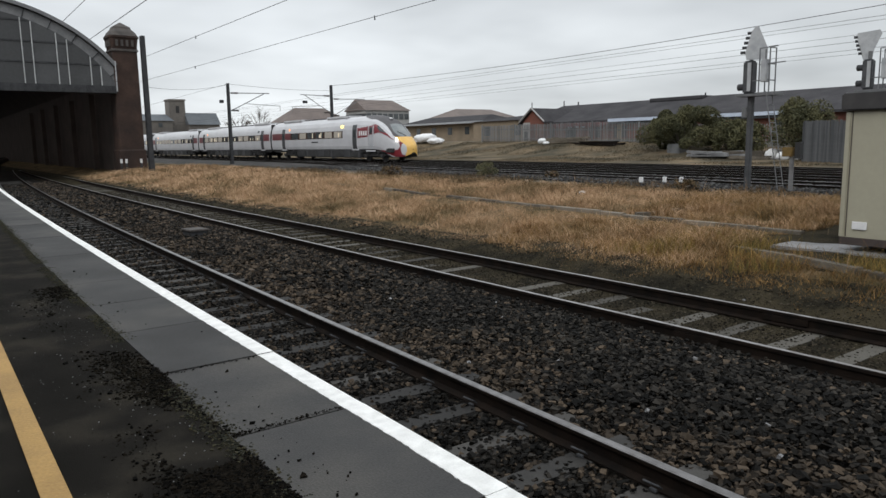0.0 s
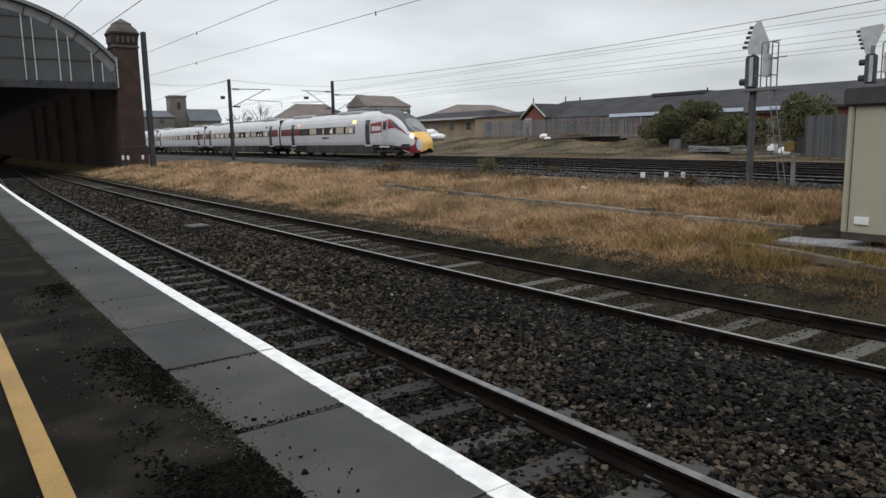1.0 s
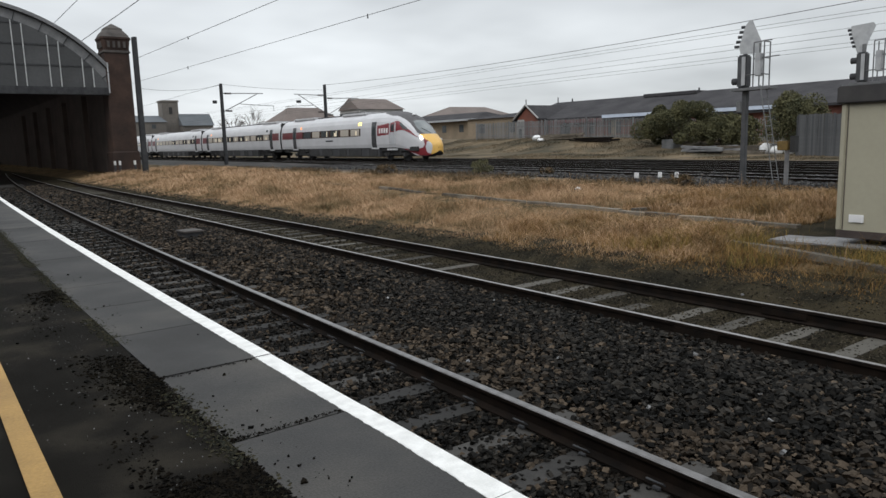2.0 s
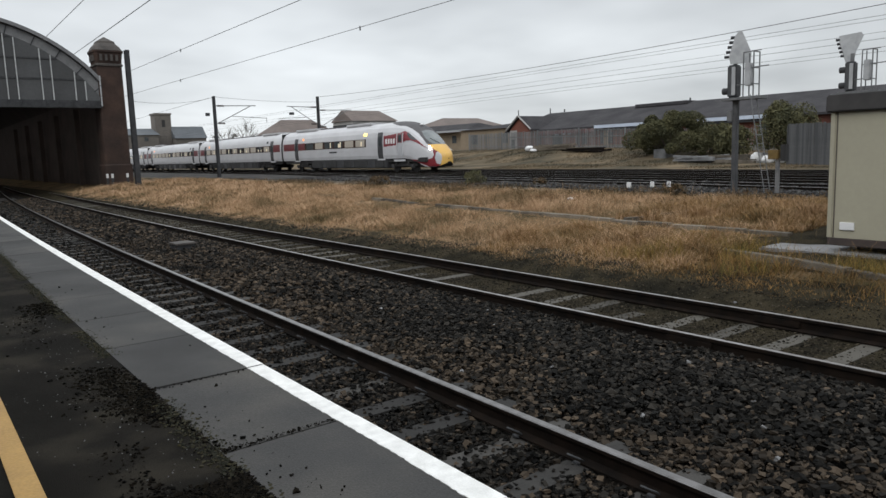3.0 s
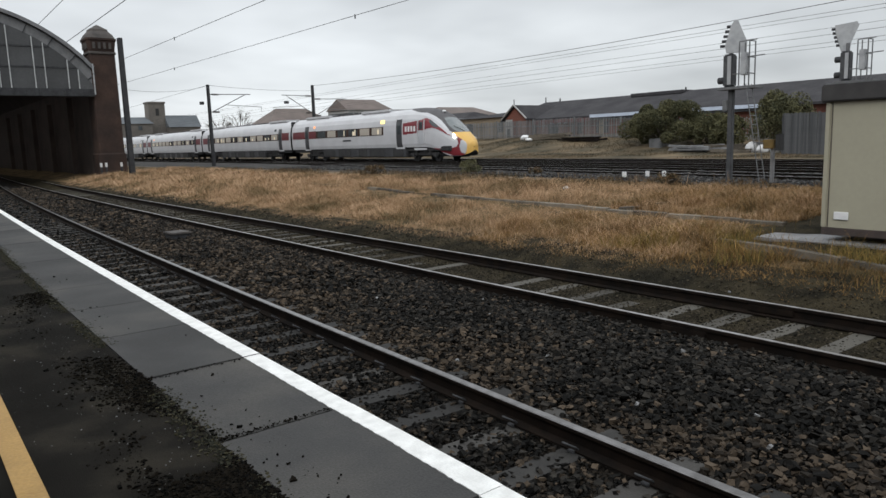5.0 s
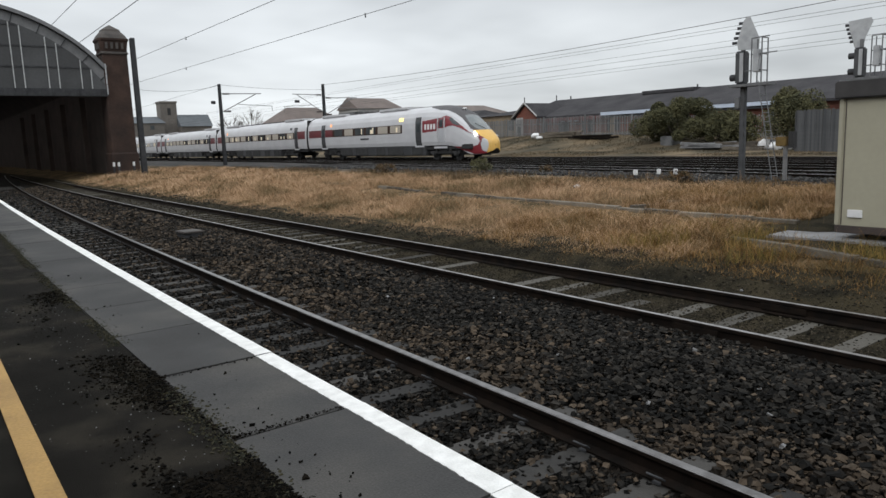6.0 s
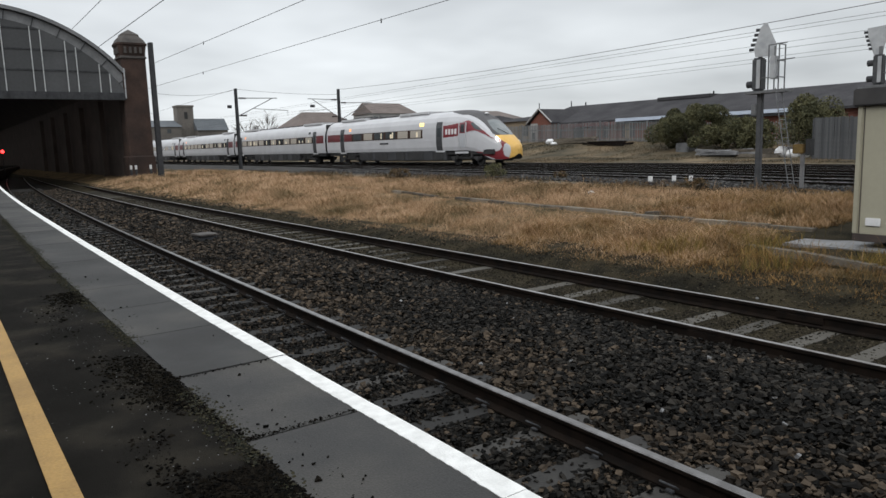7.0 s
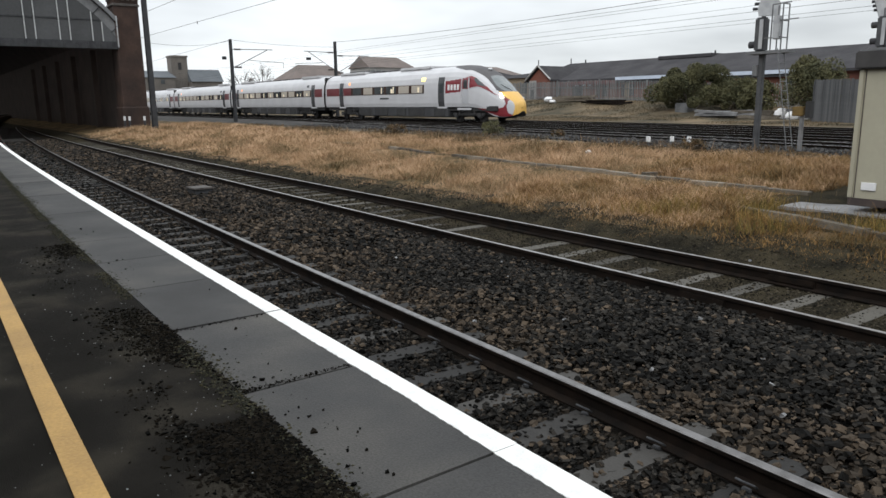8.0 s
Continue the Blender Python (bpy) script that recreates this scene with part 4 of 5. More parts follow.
# ---- colour-light signals ----
def build_signal(x, y, z0, flip, label):
    sig = tagged(empty("railway_signal", pose(x, y, z0) @ Matrix.Scale(0.72 if flip else 0.9, 4)), label, "signal")
    bm = bmesh.new()
    add_box(bm, -0.085, 0.085, -0.085, 0.085, -0.9 if flip else 0, 3.0, 0.02)
    part("post", bm, POST_GREY, sig, "grey steel post")
    box("post_box", -0.15, 0.12, 0.06, 0.24, 2.3, 2.65, GREY_STEEL, sig, "", 0.02)
    box("platform", -0.28, 0.24, -0.95, 0.40, 2.98, 3.06, GREY_STEEL, sig, "open steel working platform")
    bm = bmesh.new()
    add_box(bm, -0.18, 0.18, -0.08, 0.24, 3.07, 4.12, 0.05)
    part("head", bm, POST_GREY, sig, "grey signal head")
    box("head_door", -0.20, -0.18, -0.06, 0.06, 3.15, 4.05, GALV, sig)
    for z in ((3.3,) if not flip else (3.3, 3.85)):
        tube("lens_hood", (0, 0.22, z), (0, 0.46, z), 0.11, DARK_STEEL, sig, "", 0.11, 12)
    tube("neck", (0, 0.05, 4.1), (0, 0.05, 4.4), 0.07, GREY_STEEL, sig)
    # triangular route indicator plate, edge lamps down one side
    if not flip:
        out = [(-0.42, 0.0), (0.36, 0.0), (0.42, 0.25), (0.20, 0.95), (0.05, 1.12), (-0.06, 1.10), (-0.44, 0.35)]
    else:
        out = [(-0.10, -0.35), (0.14, -0.35), (0.48, 0.55), (0.50, 0.85), (-0.40, 0.95), (-0.50, 0.80), (-0.22, 0.2)]
    zb = 4.15 if not flip else 4.30
    rot = pose(0, -0.10 if not flip else -0.05, zb, 0, 0, -58) @ Matrix.Diagonal((0.78, 1, 0.93, 1)) if not flip else pose(0, 0.12, zb, 0, 0, -58) @ Matrix.Diagonal((0.76, 1, 0.88, 1))
    verts, n = [], len(out)
    for d in (-0.05, 0.05):
        verts += [tuple(rot @ Vector((-a, d, b))) for a, b in out]
    faces = [tuple(range(n)), tuple(range(2 * n - 1, n - 1, -1))] + [(i, n + i, n + (i + 1) % n, (i + 1) % n) for i in range(n)]
    mesh_part("indicator_plate", verts, faces, GALV, sig, "pale grey route indicator plate")
    for i in range(5):
        t = i / 4
        a = (-0.42 + 0.24 * t, 0.25 + 0.65 * t) if not flip else (-0.24 - 0.22 * t, 0.05 + 0.65 * t)
        c = rot @ Vector((a[0], 0, a[1]))
        tube("indicator_lamp", c, c + Vector((-0.05, 0.13, 0)), 0.045, DARK_STEEL, sig, "", 0.05, 8)
    # railed cage and ladder
    for yy in (-0.38, -0.72):
        tube("cage_post", (-0.26, yy, 3.05), (-0.26, yy, 4.45), 0.022, GREY_STEEL, sig)
        tube("cage_post", (0.10, yy, 3.05), (0.10, yy, 4.45), 0.022, GREY_STEEL, sig)
    for z in (3.45, 3.95, 4.45):
        tube("cage_rail", (-0.26, -0.15 if z < 3.5 else -0.38, z), (-0.26, -0.72 - (0.25 if z > 4 else 0.5 if z > 3.9 else 0), z + 0.02), 0.018, GREY_STEEL, sig)
        tube("cage_rail", (-0.26, -0.72, z), (0.10, -0.72, z), 0.018, GREY_STEEL, sig)
    box("relay_box", -0.35, -0.1, -0.66, -0.46, 3.4, 4.1, GALV, sig, "pale relay box", 0.02)
    for a in (-0.18, 0.18):
        tube("ladder_rail", (-0.3 + a, -1.3, 0.0), (-0.3 + a, -0.75, 3.1), 0.016, GREY_STEEL, sig)
    for i in range(11):
        t = (i + 0.5) / 11
        tube("ladder_rung", (-0.48, -1.3 + 0.55 * t, 3.1 * t), (-0.12, -1.3 + 0.55 * t, 3.1 * t), 0.011, GREY_STEEL, sig)
    return sig


build_signal(20.0, 11.53, 0.60, False, "grey signal post with a tapering route indicator beside the main line")
build_signal(20.0, 8.30, 1.06, True, "grey signal post with a flared route indicator behind the cabin")

post = tagged(empty("lineside_post", pose(19.8, 10.12, 0.55)), "pale post carrying a yellow box and a dark fitting", "post")
box("upright", -0.05, 0.05, -0.05, 0.05, 0, 1.05, CONCRETE, post, bevel=0.015)
box("yellow_box", -0.12, 0.12, -0.06, 0.24, 1.0, 1.26, YELLOW_BOX, post, "dull yellow equipment box", 0.02)
box("dark_fitting", -0.1, 0.1, -0.26, -0.12, 0.95, 1.4, BLACK, post)

for x, y, w in ((19.75, 15.2, 0.13), (20.35, 14.7, 0.11), (20.5, 14.15, 0.11)):
    mk = tagged(empty("marker_block", pose(x, y, 0.58)), "small white lineside marker block", "marker", "lineside markers")
    box("face", -0.03, 0.03, -w * 0.6, w * 0.6, 0.08, 0.26, WHITE, mk, bevel=0.01)
    box("stub", -0.03, 0.03, -0.03, 0.03, -0.1, 0.1, GREY_STEEL, mk)
for x, y in ((13.0, 56.6), (13.9, 56.0), (12.7, 56.8)):
    mk = tagged(empty("marker_post", pose(x, y, 0.25)), "short dark post with a white top by the pier", "marker", "pier markers")
    tube("stem", (0, 0, 0), (0, 0, 0.75), 0.08, DARK_STEEL, mk)
    tube("white_top", (0, 0, 0.75), (0, 0, 1.05), 0.085, WHITE, mk)


# ---- lineside cabin ----
def build_cabin():
    c = tagged(empty("equipment_cabin", pose(12.6, 5.545, 0.0)), "cream panelled equipment cabin with a dark flat roof on concrete", "cabin")
    box("body", 0.03, 2.6, -5.0, -0.03, 0.38, 2.50, CREAM, c, "cream wall panels", 0.01)
    box("skirting", 0.0, 2.63, -5.03, 0.0, 0.26, 0.39, BROWN_TRIM, c, "brown base trim", 0.01)
    box("roof", -0.07, 2.7, -5.1, 0.07, 2.50, 2.78, ROOF_DARK, c, "dark flat roof with a deep edge", 0.02)
    box("roof_sheet", -0.02, 2.65, -5.05, 0.02, 2.781, 2.80, GREY_STEEL, c)
    for y in (-0.02, -2.5, -4.98):
        box("corner_trim", 0.0, 0.06, y - 0.045, y + 0.03, 0.39, 2.50, CREAM, c, "", 0.01)
    box("trim_shadow_gap", 0.02, 0.05, -0.098, -0.086, 0.40, 2.49, BROWN_TRIM, c)
    box("vent_plate", 0.0, 0.03, -0.425, -0.195, 0.53, 0.66, WHITE, c, "small white plate", 0.006)
    box("bearer", 0.35, 2.4, -4.8, -0.35, 0.16, 0.27, BLACK, c)
    return c


build_cabin()
slab = box("concrete_base", 12.30, 15.6, 0.2, 6.60, 0.02, 0.16, CONCRETE, bevel=0.02)
tagged(slab, "wet grey concrete slab under the cabin", "slab")

lid = tagged(empty("chamber_cover", pose(5.55, 17.75, -0.2, 0, 0, 4)), "dark concrete chamber with a weathered lid between the tracks", "chamber")
box("chamber", -0.22, 0.22, -0.26, 0.26, 0, 0.22, DARK_STEEL, lid, bevel=0.02)
box("lid", -0.25, 0.25, -0.30, 0.30, 0.22, 0.27, STONE_CAP, lid, "weathered concrete lid", 0.015)


# ---- concrete cable troughs in the grass ----
def build_trough(points, label):
    t = tagged(empty("cable_trough"), label, "cable trough")
    rng = random.Random(8)
    for (xa, ya), (xb, yb) in zip(points[:-1], points[1:]):
        d = math.hypot(xb - xa, yb - ya)
        ang = math.degrees(math.atan2(yb - ya, xb - xa))
        n = max(1, round(d))
        lid_half = d / n / 2 - 0.004
        for i in range(n):
            k = (i + 0.5) / n
            x, y = xa + (xb - xa) * k, ya + (yb - ya) * k
            if rng.random() < 0.05:
                continue
            ob = box("trough_lid", -lid_half, lid_half, -0.10, 0.10, -0.20, 0.06, TROUGH, t, "", 0.012)
            ob.matrix_basis = pose(x, y, float(ground_z(x, y)) + 0.02 + rng.uniform(-0.015, 0.015), rng.uniform(-2, 2), rng.uniform(-0.8, 0.8), ang + rng.uniform(-0.8, 0.8))
    return t


build_trough(((14.60, 19.2), (14.40, 15.5), (14.22, 13.0), (13.92, 10.4), (13.88, 8.6), (13.80, 6.75)), "line of pale concrete trough lids lying in dry grass")
build_trough(((14.1, 10.95), (15.8, 10.38), (17.0, 10.03)), "branching line of concrete trough lids half hidden in grass")
build_trough(((15.22, 28.8), (15.25, 25.8)), "short weathered trough length in the grass")
build_trough(((15.2, 24.2), (14.75, 20.6)), "grey trough lids sunk in the grass")
build_trough(((11.60, 6.9), (11.42, 5.7), (11.02, 4.5), (10.75, 3.3)), "weathered concrete edging beside the cabin slab")


# ---- beyond the main line: fences, brick depot, scrap ----
def build_fence(x0, y0, x1, y1, z0, h, pale, label, width=0.12, material=FENCE):
    f = tagged(empty("fence"), label, "fence")
    d = math.hypot(x1 - x0, y1 - y0)
    n = int(d / pale)
    ang = math.atan2(y1 - y0, x1 - x0)
    bm = bmesh.new()
    add_box(bm, -width / 2, width / 2, -0.02, 0.02, 0, h, 0.0)
    me = bpy.data.meshes.new("pale")
    bm.to_mesh(me)
    bm.free()
    me.materials.append(material)
    rng = random.Random(int(x0 * 7 + y0))
    for i in range(n + 1):
        k = i / n
        ob = new("pale", me)
        ob.parent = f
        ob.matrix_basis = pose(x0 + (x1 - x0) * k, y0 + (y1 - y0) * k, float(ground_z(x0 + (x1 - x0) * k, y0 + (y1 - y0) * k)) - 0.05 + rng.uniform(-0.04, 0.04), rng.uniform(-1, 1), 0, math.degrees(ang))
    for z in (0.4, h - 0.4):
        za, zb = float(ground_z(x0, y0)) + z, float(ground_z(x1, y1)) + z
        off = Vector((-(y1 - y0), x1 - x0, 0)) / d * 0.06
        tube("rail", Vector((x0, y0, za)) + off, Vector((x1, y1, zb)) + off, 0.05, material, f, seg=4)
    for i in range(int(d / 5.5) + 1 if material is PALISADE else 0):
        k = min(i * 5.5 / d, 1.0)
        gx, gy = x0 + (x1 - x0) * k, y0 + (y1 - y0) * k
        box("post", gx - 0.05, gx + 0.05, gy - 0.06, gy + 0.06, float(ground_z(gx, gy)) - 0.1, float(ground_z(gx, gy)) + h + 0.05, PALISADE, f, "grey fence post")
    return f


build_fence(40.6, 20.2, 37.6, 8.0, 0.45, 2.35, 0.125, "tall dark weathered board fence beside the tracks", 0.12)
build_fence(40.6, 20.2, 46.0, 20.8, 0.55, 2.35, 0.125, "tall dark weathered board fence turning away", 0.12)
build_fence(52.0, 62.0, 51.0, 21.0, 0.75, 1.75, 0.18, "grey steel palisade fence before the depot", 0.085, PALISADE)


def build_depot():
    d = tagged(empty("depot_building"), "long low brick depot with a dark slate roof and pale eaves", "building")
    x0, x1, ya, yb, ze, zr = 57.0, 70.0, -45.0, 61.0, 4.25, 6.3
    xm = 64.0
    box("wall", x0, x1, ya, yb - 0.3, 0.6, ze, RED_BRICK, d, "red brick wall")
    # roof with thickness
    verts = []
    for y in (ya - 0.4, yb):
        verts += [(x0 - 0.5, y, ze - 0.1), (xm, y, zr), (x1 + 0.5, y, ze - 0.1), (x1 + 0.5, y, ze - 0.3), (xm, y, zr - 0.25), (x0 - 0.5, y, ze - 0.3)]
    faces = [(0, 6, 7, 1), (1, 7, 8, 2), (2, 8, 9, 3), (3, 9, 10, 4), (4, 10, 11, 5), (5, 11, 6, 0), (0, 1, 2, 3, 4, 5), (11, 10, 9, 8, 7, 6)]
    mesh_part("roof", verts, faces, ROOF_SLATE, d, "dark slate roof")
    box("ridge_monitor", xm - 1.2, xm + 1.2, 41.4, 47.6, zr - 0.3, zr + 0.06, ROOF_SLATE, d, "raised ridge section", 0.05)
    for y in (58.6, 41.8):
        tube("ridge_vent", (xm, y, zr - 0.1), (xm, y, zr + 0.34), 0.08, DARK_STEEL, d)
    box("eaves_fascia", x0 - 0.62, x0 - 0.5, 27.5, 47.7, ze - 0.32, ze - 0.02, EAVES, d, "pale blue eaves board")
    # a dark strip that paints the band of shade below the eaves board
    box("eaves_shade_strip", x0 - 0.5, x0, 27.5, 47.7, ze - 0.55, ze - 0.31, DARK_STEEL, d)
    box("red_fascia", x0 - 0.50, x0 - 0.42, 47.75, 58.0, ze - 0.62, ze - 0.28, T_MAROON, d, "dull red fascia")
    for i in range(9):
        y = 57.2 - 3.3 * i
        w = box("window", x0 - 0.05, x0 + 0.1, y - 1.5, y, 2.4, 3.5, T_GLASS, d)
    for i in range(8):
        box("pilaster", x0 - 0.12, x0 - 0.003, 26.0 + 3.4 * i, 26.5 + 3.4 * i, 0.7, ze - 0.56, RED_BRICK if i % 2 else BUFF_BRICK, d)
    # gabled porch at the end
    p0, p1, px = 55.9, 59.1, 55.6
    verts = [(px, p0, 0.6), (px, p1, 0.6), (px, p1, 4.3), (px, (p0 + p1) / 2, 5.55), (px, p0, 4.3)]
    verts += [(x0 + 3, b, c) for a, b, c in verts]
    mesh_part("porch_gable", verts, [(0, 1, 2, 3, 4), (9, 8, 7, 6, 5), (0, 5, 6, 1), (1, 6, 7, 2), (4, 9, 5, 0), (2, 7, 8, 3), (3, 8, 9, 4)], RED_BRICK, d, "red brick gable")
    for sg in (-1, 1):
        ym = (p0 + p1) / 2
        verts = [(px - 0.3, ym, 5.75), (px - 0.3, ym + sg * 1.95, 4.25), (x0 + 6, ym + sg * 1.95, 4.25), (x0 + 6, ym, 5.75)]
        verts += [(a, b, c - 0.18) for a, b, c in verts]
        mesh_part("porch_roof", verts, [(0, 1, 2, 3), (7, 6, 5, 4), (0, 4, 5, 1), (1, 5, 6, 2), (2, 6, 7, 3), (3, 7, 4, 0)], ROOF_SLATE, d)
        tube("bargeboard", (px - 0.33, ym, 5.76), (px - 0.33, ym + sg * 1.97, 4.24), 0.09, GREY_RENDER, d, seg=4)
    box("render_panel", px - 0.03, px - 0.004, 58.0, 59.08, 0.7, 4.2, GREY_RENDER, d, "pale rendered end of the gable")
    box("porch_door", px - 0.06, px - 0.032, 58.35, 58.95, 0.7, 3.2, T_GLASS, d, "dark doorway")
    for k, wy in enumerate((51.2, 52.1, 53.0)):
        box("lit_pane", x0 - 0.09, x0 - 0.055, wy, wy + 0.5, 3.48, 3.72, EAVES, d, "pale window pane")
    tube("finial", (px - 0.2, (p0 + p1) / 2, 5.7), (px - 0.2, (p0 + p1) / 2, 6.35), 0.05, DARK_STEEL, d)
    tube("finial", (64.0, 60.9, 6.2), (64.0, 60.9, 6.9), 0.06, DARK_STEEL, d)
    # small lit gable farther along
    gy0, gy1, gx0 = 21.4, 24.6, 56.0
    ym = (gy0 + gy1) / 2
    verts = [(gx0, gy0, 0.7), (gx0, gy1, 0.7), (gx0, gy1, 4.2), (gx0, ym, 5.3), (gx0, gy0, 4.2)]
    verts += [(x0 + 4, b, c) for a, b, c in verts]
    mesh_part("side_gable", verts, [(0, 1, 2, 3, 4), (9, 8, 7, 6, 5), (0, 5, 6, 1), (1, 6, 7, 2), (4, 9, 5, 0), (2, 7, 8, 3), (3, 8, 9, 4)], BUFF_BRICK, d, "buff brick gable with wall lamps")
    for sg in (-1, 1):
        verts = [(gx0 - 0.3, ym, 5.5), (gx0 - 0.3, ym + sg * 1.9, 4.15), (x0 + 6, ym + sg * 1.9, 4.15), (x0 + 6, ym, 5.5)]
        verts += [(a, b, c - 0.15) for a, b, c in verts]
        mesh_part("gable_roof", verts, [(0, 1, 2, 3), (7, 6, 5, 4), (0, 4, 5, 1), (1, 5, 6, 2), (2, 6, 7, 3), (3, 7, 4, 0)], ROOF_SLATE, d)
    for y in (ym - 1.15, ym + 0.75):
        bm = bmesh.new()
        bmesh.ops.create_uvsphere(bm, u_segments=10, v_segments=8, radius=0.08)
        bmesh.ops.translate(bm, verts=bm.verts, vec=(gx0 - 0.06, y, 4.25))
        part("wall_lamp", bm, LIT_GABLE, d, "lit wall lamp", True)
    return d


build_depot()


def build_block(name, x0, x1, y0, y1, z0, ze, zr, wall, roof, label, category, axis="y", hip=0.0, windows=0, near_hip=None):
    """A plain building with a pitched roof along an axis; hip shortens the ridge."""
    b = tagged(empty(name), label, category)
    box("wall", x0, x1, y0, y1, z0, ze, wall, b)
    o = 0.4
    a0, a1, c0, c1 = x0 - o, x1 + o, y0 - o, y1 + o
    if axis == "y":
        r = [((a0 + a1) / 2, c0 + hip, zr), ((a0 + a1) / 2, c1 - hip, zr)]
        verts = [(a0, c0, ze), (a1, c0, ze), (a1, c1, ze), (a0, c1, ze)] + r
        faces = [(0, 1, 4), (1, 2, 5, 4), (2, 3, 5), (3, 0, 4, 5), (3, 2, 1, 0)]
    else:
        r = [(a0 + (hip if near_hip is None else near_hip), (c0 + c1) / 2, zr), (a1 - hip, (c0 + c1) / 2, zr)]
        verts = [(a0, c0, ze), (a1, c0, ze), (a1, c1, ze), (a0, c1, ze)] + r
        faces = [(0, 1, 5, 4), (1, 2, 5), (2, 3, 4, 5), (3, 0, 4), (3, 2, 1, 0)]
    mesh_part("roof", verts, faces, roof, b)
    for i in range(windows):
        k = (i + 0.5) / windows
        box("window", x0 - 0.06, x0 + 0.05, y0 + (y1 - y0) * k - 0.6, y0 + (y1 - y0) * k + 0.6, ze - 2.0, ze - 0.7, T_GLASS, b)
        box("window", x0 + (x1 - x0) * k - 0.6, x0 + (x1 - x0) * k + 0.6, y0 - 0.06, y0 + 0.05, ze - 2.0, ze - 0.7, T_GLASS, b)
    return b


build_block("hall", 65.5, 76, 61.4, 80, 0.9, 5.0, 5.9, BUFF_BRICK, ROOF_SLATE, "buff brick hall with a shallow dark roof", "building", "y", 7.0, 3)
build_block("warehouse", 80, 92, 97, 122, 1.0, 5.6, 7.2, BUFF_BRICK, ROOF_SLATE, "long buff warehouse with a shallow grey roof", "building", "y", 3.0, 5)
rf = box("canopy", 78.5, 79.9, 92, 121, 5.5, 5.8, GALV)
tagged(rf, "pale canopy along the warehouse", "canopy")
build_block("apartment_building", 84.0, 95.8, 141, 150, 1.2, 9.8, 12.4, GREY_RENDER, TILE_ROOF, "grey rendered block with a brown tile roof hipped at one end", "building", "x", 2.2, 8, 0.2)
build_block("apartment_building", 69.5, 84.5, 150, 160, 1.2, 7.4, 10.8, GREY_RENDER, TILE_ROOF, "rendered building with a hipped brown roof", "building", "x", 4.0, 4)
build_block("apartment_building", 100, 118, 128, 138, 1.2, 8.0, 10.0, GREY_RENDER, TILE_ROOF, "low rendered building with a brown hipped roof", "building", "x", 4.0, 4)
build_block("apartment_building", 110, 126, 112, 122, 1.2, 6.6, 8.7, GREY_RENDER, TILE_ROOF, "low rendered building with a brown hipped roof", "building", "x", 4.0, 4)
build_block("terrace", 46, 69, 236, 246, 1.5, 10.6, 12.8, CHURCH, CHURCH_ROOF, "dark stone terrace beyond the station", "building", "x", 1.0, 3)

ch = tagged(empty("church"), "dark stone church with a square tower and slate nave", "church")
box("tower", 69.0, 74.0, 238.5, 243.5, 1.5, 17.0, CHURCH, ch, "square stone tower", 0.1)
box("parapet", 68.8, 74.2, 238.3, 243.7, 17.0, 17.6, CHURCH, ch, "tower parapet", 0.05)
box("nave", 74.0, 84.0, 235.5, 243.0, 1.5, 9.6, CHURCH, ch, "stone nave")
mesh_part("nave_roof", [(73.8, 235.0, 9.4), (84.3, 235.0, 9.4), (84.3, 243.5, 9.4), (73.8, 243.5, 9.4), (73.8, 239.2, 13.3), (84.3, 239.2, 13.3)], [(0, 1, 5, 4), (1, 2, 5), (2, 3, 4, 5), (3, 0, 4), (3, 2, 1, 0)], CHURCH_ROOF, ch, "grey slate nave roof")
box("belfry_opening", 71.0, 72.0, 238.40, 238.6, 13.2, 15.4, BLACK, ch)


# ---- bushes and trees ----
def leaf_cloud(name, centres, count, size, material, parent, seed, label=""):
    """Many small bent leaves spread through overlapping clumps."""
    rng = np.random.RandomState(seed)
    c = np.array([q[:3] for q in centres])
    r = np.array([q[3] for q in centres])
    k = rng.randint(0, len(c), count)
    d = rng.normal(size=(count, 3))
    d /= np.linalg.norm(d, axis=1)[:, None]
    p = c[k] + d * (r[k] * rng.uniform(0.55, 1.08, count) ** 0.6)[:, None]
    u = rng.normal(size=(count, 3))
    u /= np.linalg.norm(u, axis=1)[:, None]
    v = np.cross(u, rng.normal(size=(count, 3)))
    v /= np.linalg.norm(v, axis=1)[:, None]
    s = (size * rng.uniform(0.6, 1.4, count))[:, None]
    verts = np.stack([p - u * s, p + v * s * 0.45, p + u * s, p - v * s * 0.45], 1).reshape(-1, 3)
    faces = np.arange(4 * count).reshape(-1, 4)
    return mesh_part(name, verts.tolist(), faces.tolist(), material, parent, label)


def limbs(parent, base, tips, r, material=TWIG):
    bm = bmesh.new()
    for t in tips:
        m = Vector(base).lerp(Vector(t), 0.5) + Vector((0.1, -0.1, 0.15))
        add_tube(bm, base, m, r, r * 0.6, 5)
        add_tube(bm, m, t, r * 0.6, r * 0.2, 5)
    return part("stem", bm, material, parent)


def build_bush(x, y, z, w, h, count, size, seed, label, material=LEAF, depth=1.0):
    b = tagged(empty("bush"), label, "bush")
    z = float(ground_z(x, y))
    rng = random.Random(seed)
    cs = []
    for i in range(44):
        a = rng.uniform(0, 2 * math.pi)
        q = rng.random() ** 0.5
        hh = rng.uniform(0.15, 0.88)
        sh = math.sin(min(1.0, 1.25 - hh) * math.pi / 2)
        cs.append((x + math.cos(a) * q * w * 0.42 * depth * sh, y + math.sin(a) * q * w * 0.42 * sh, z + h * hh, h * rng.uniform(0.13, 0.24)))
    limbs(b, (x, y, z - 0.1), [q[:3] for q in cs[:12]], 0.06)
    leaf_cloud("foliage", cs, count, size, material, b, seed)
    return b


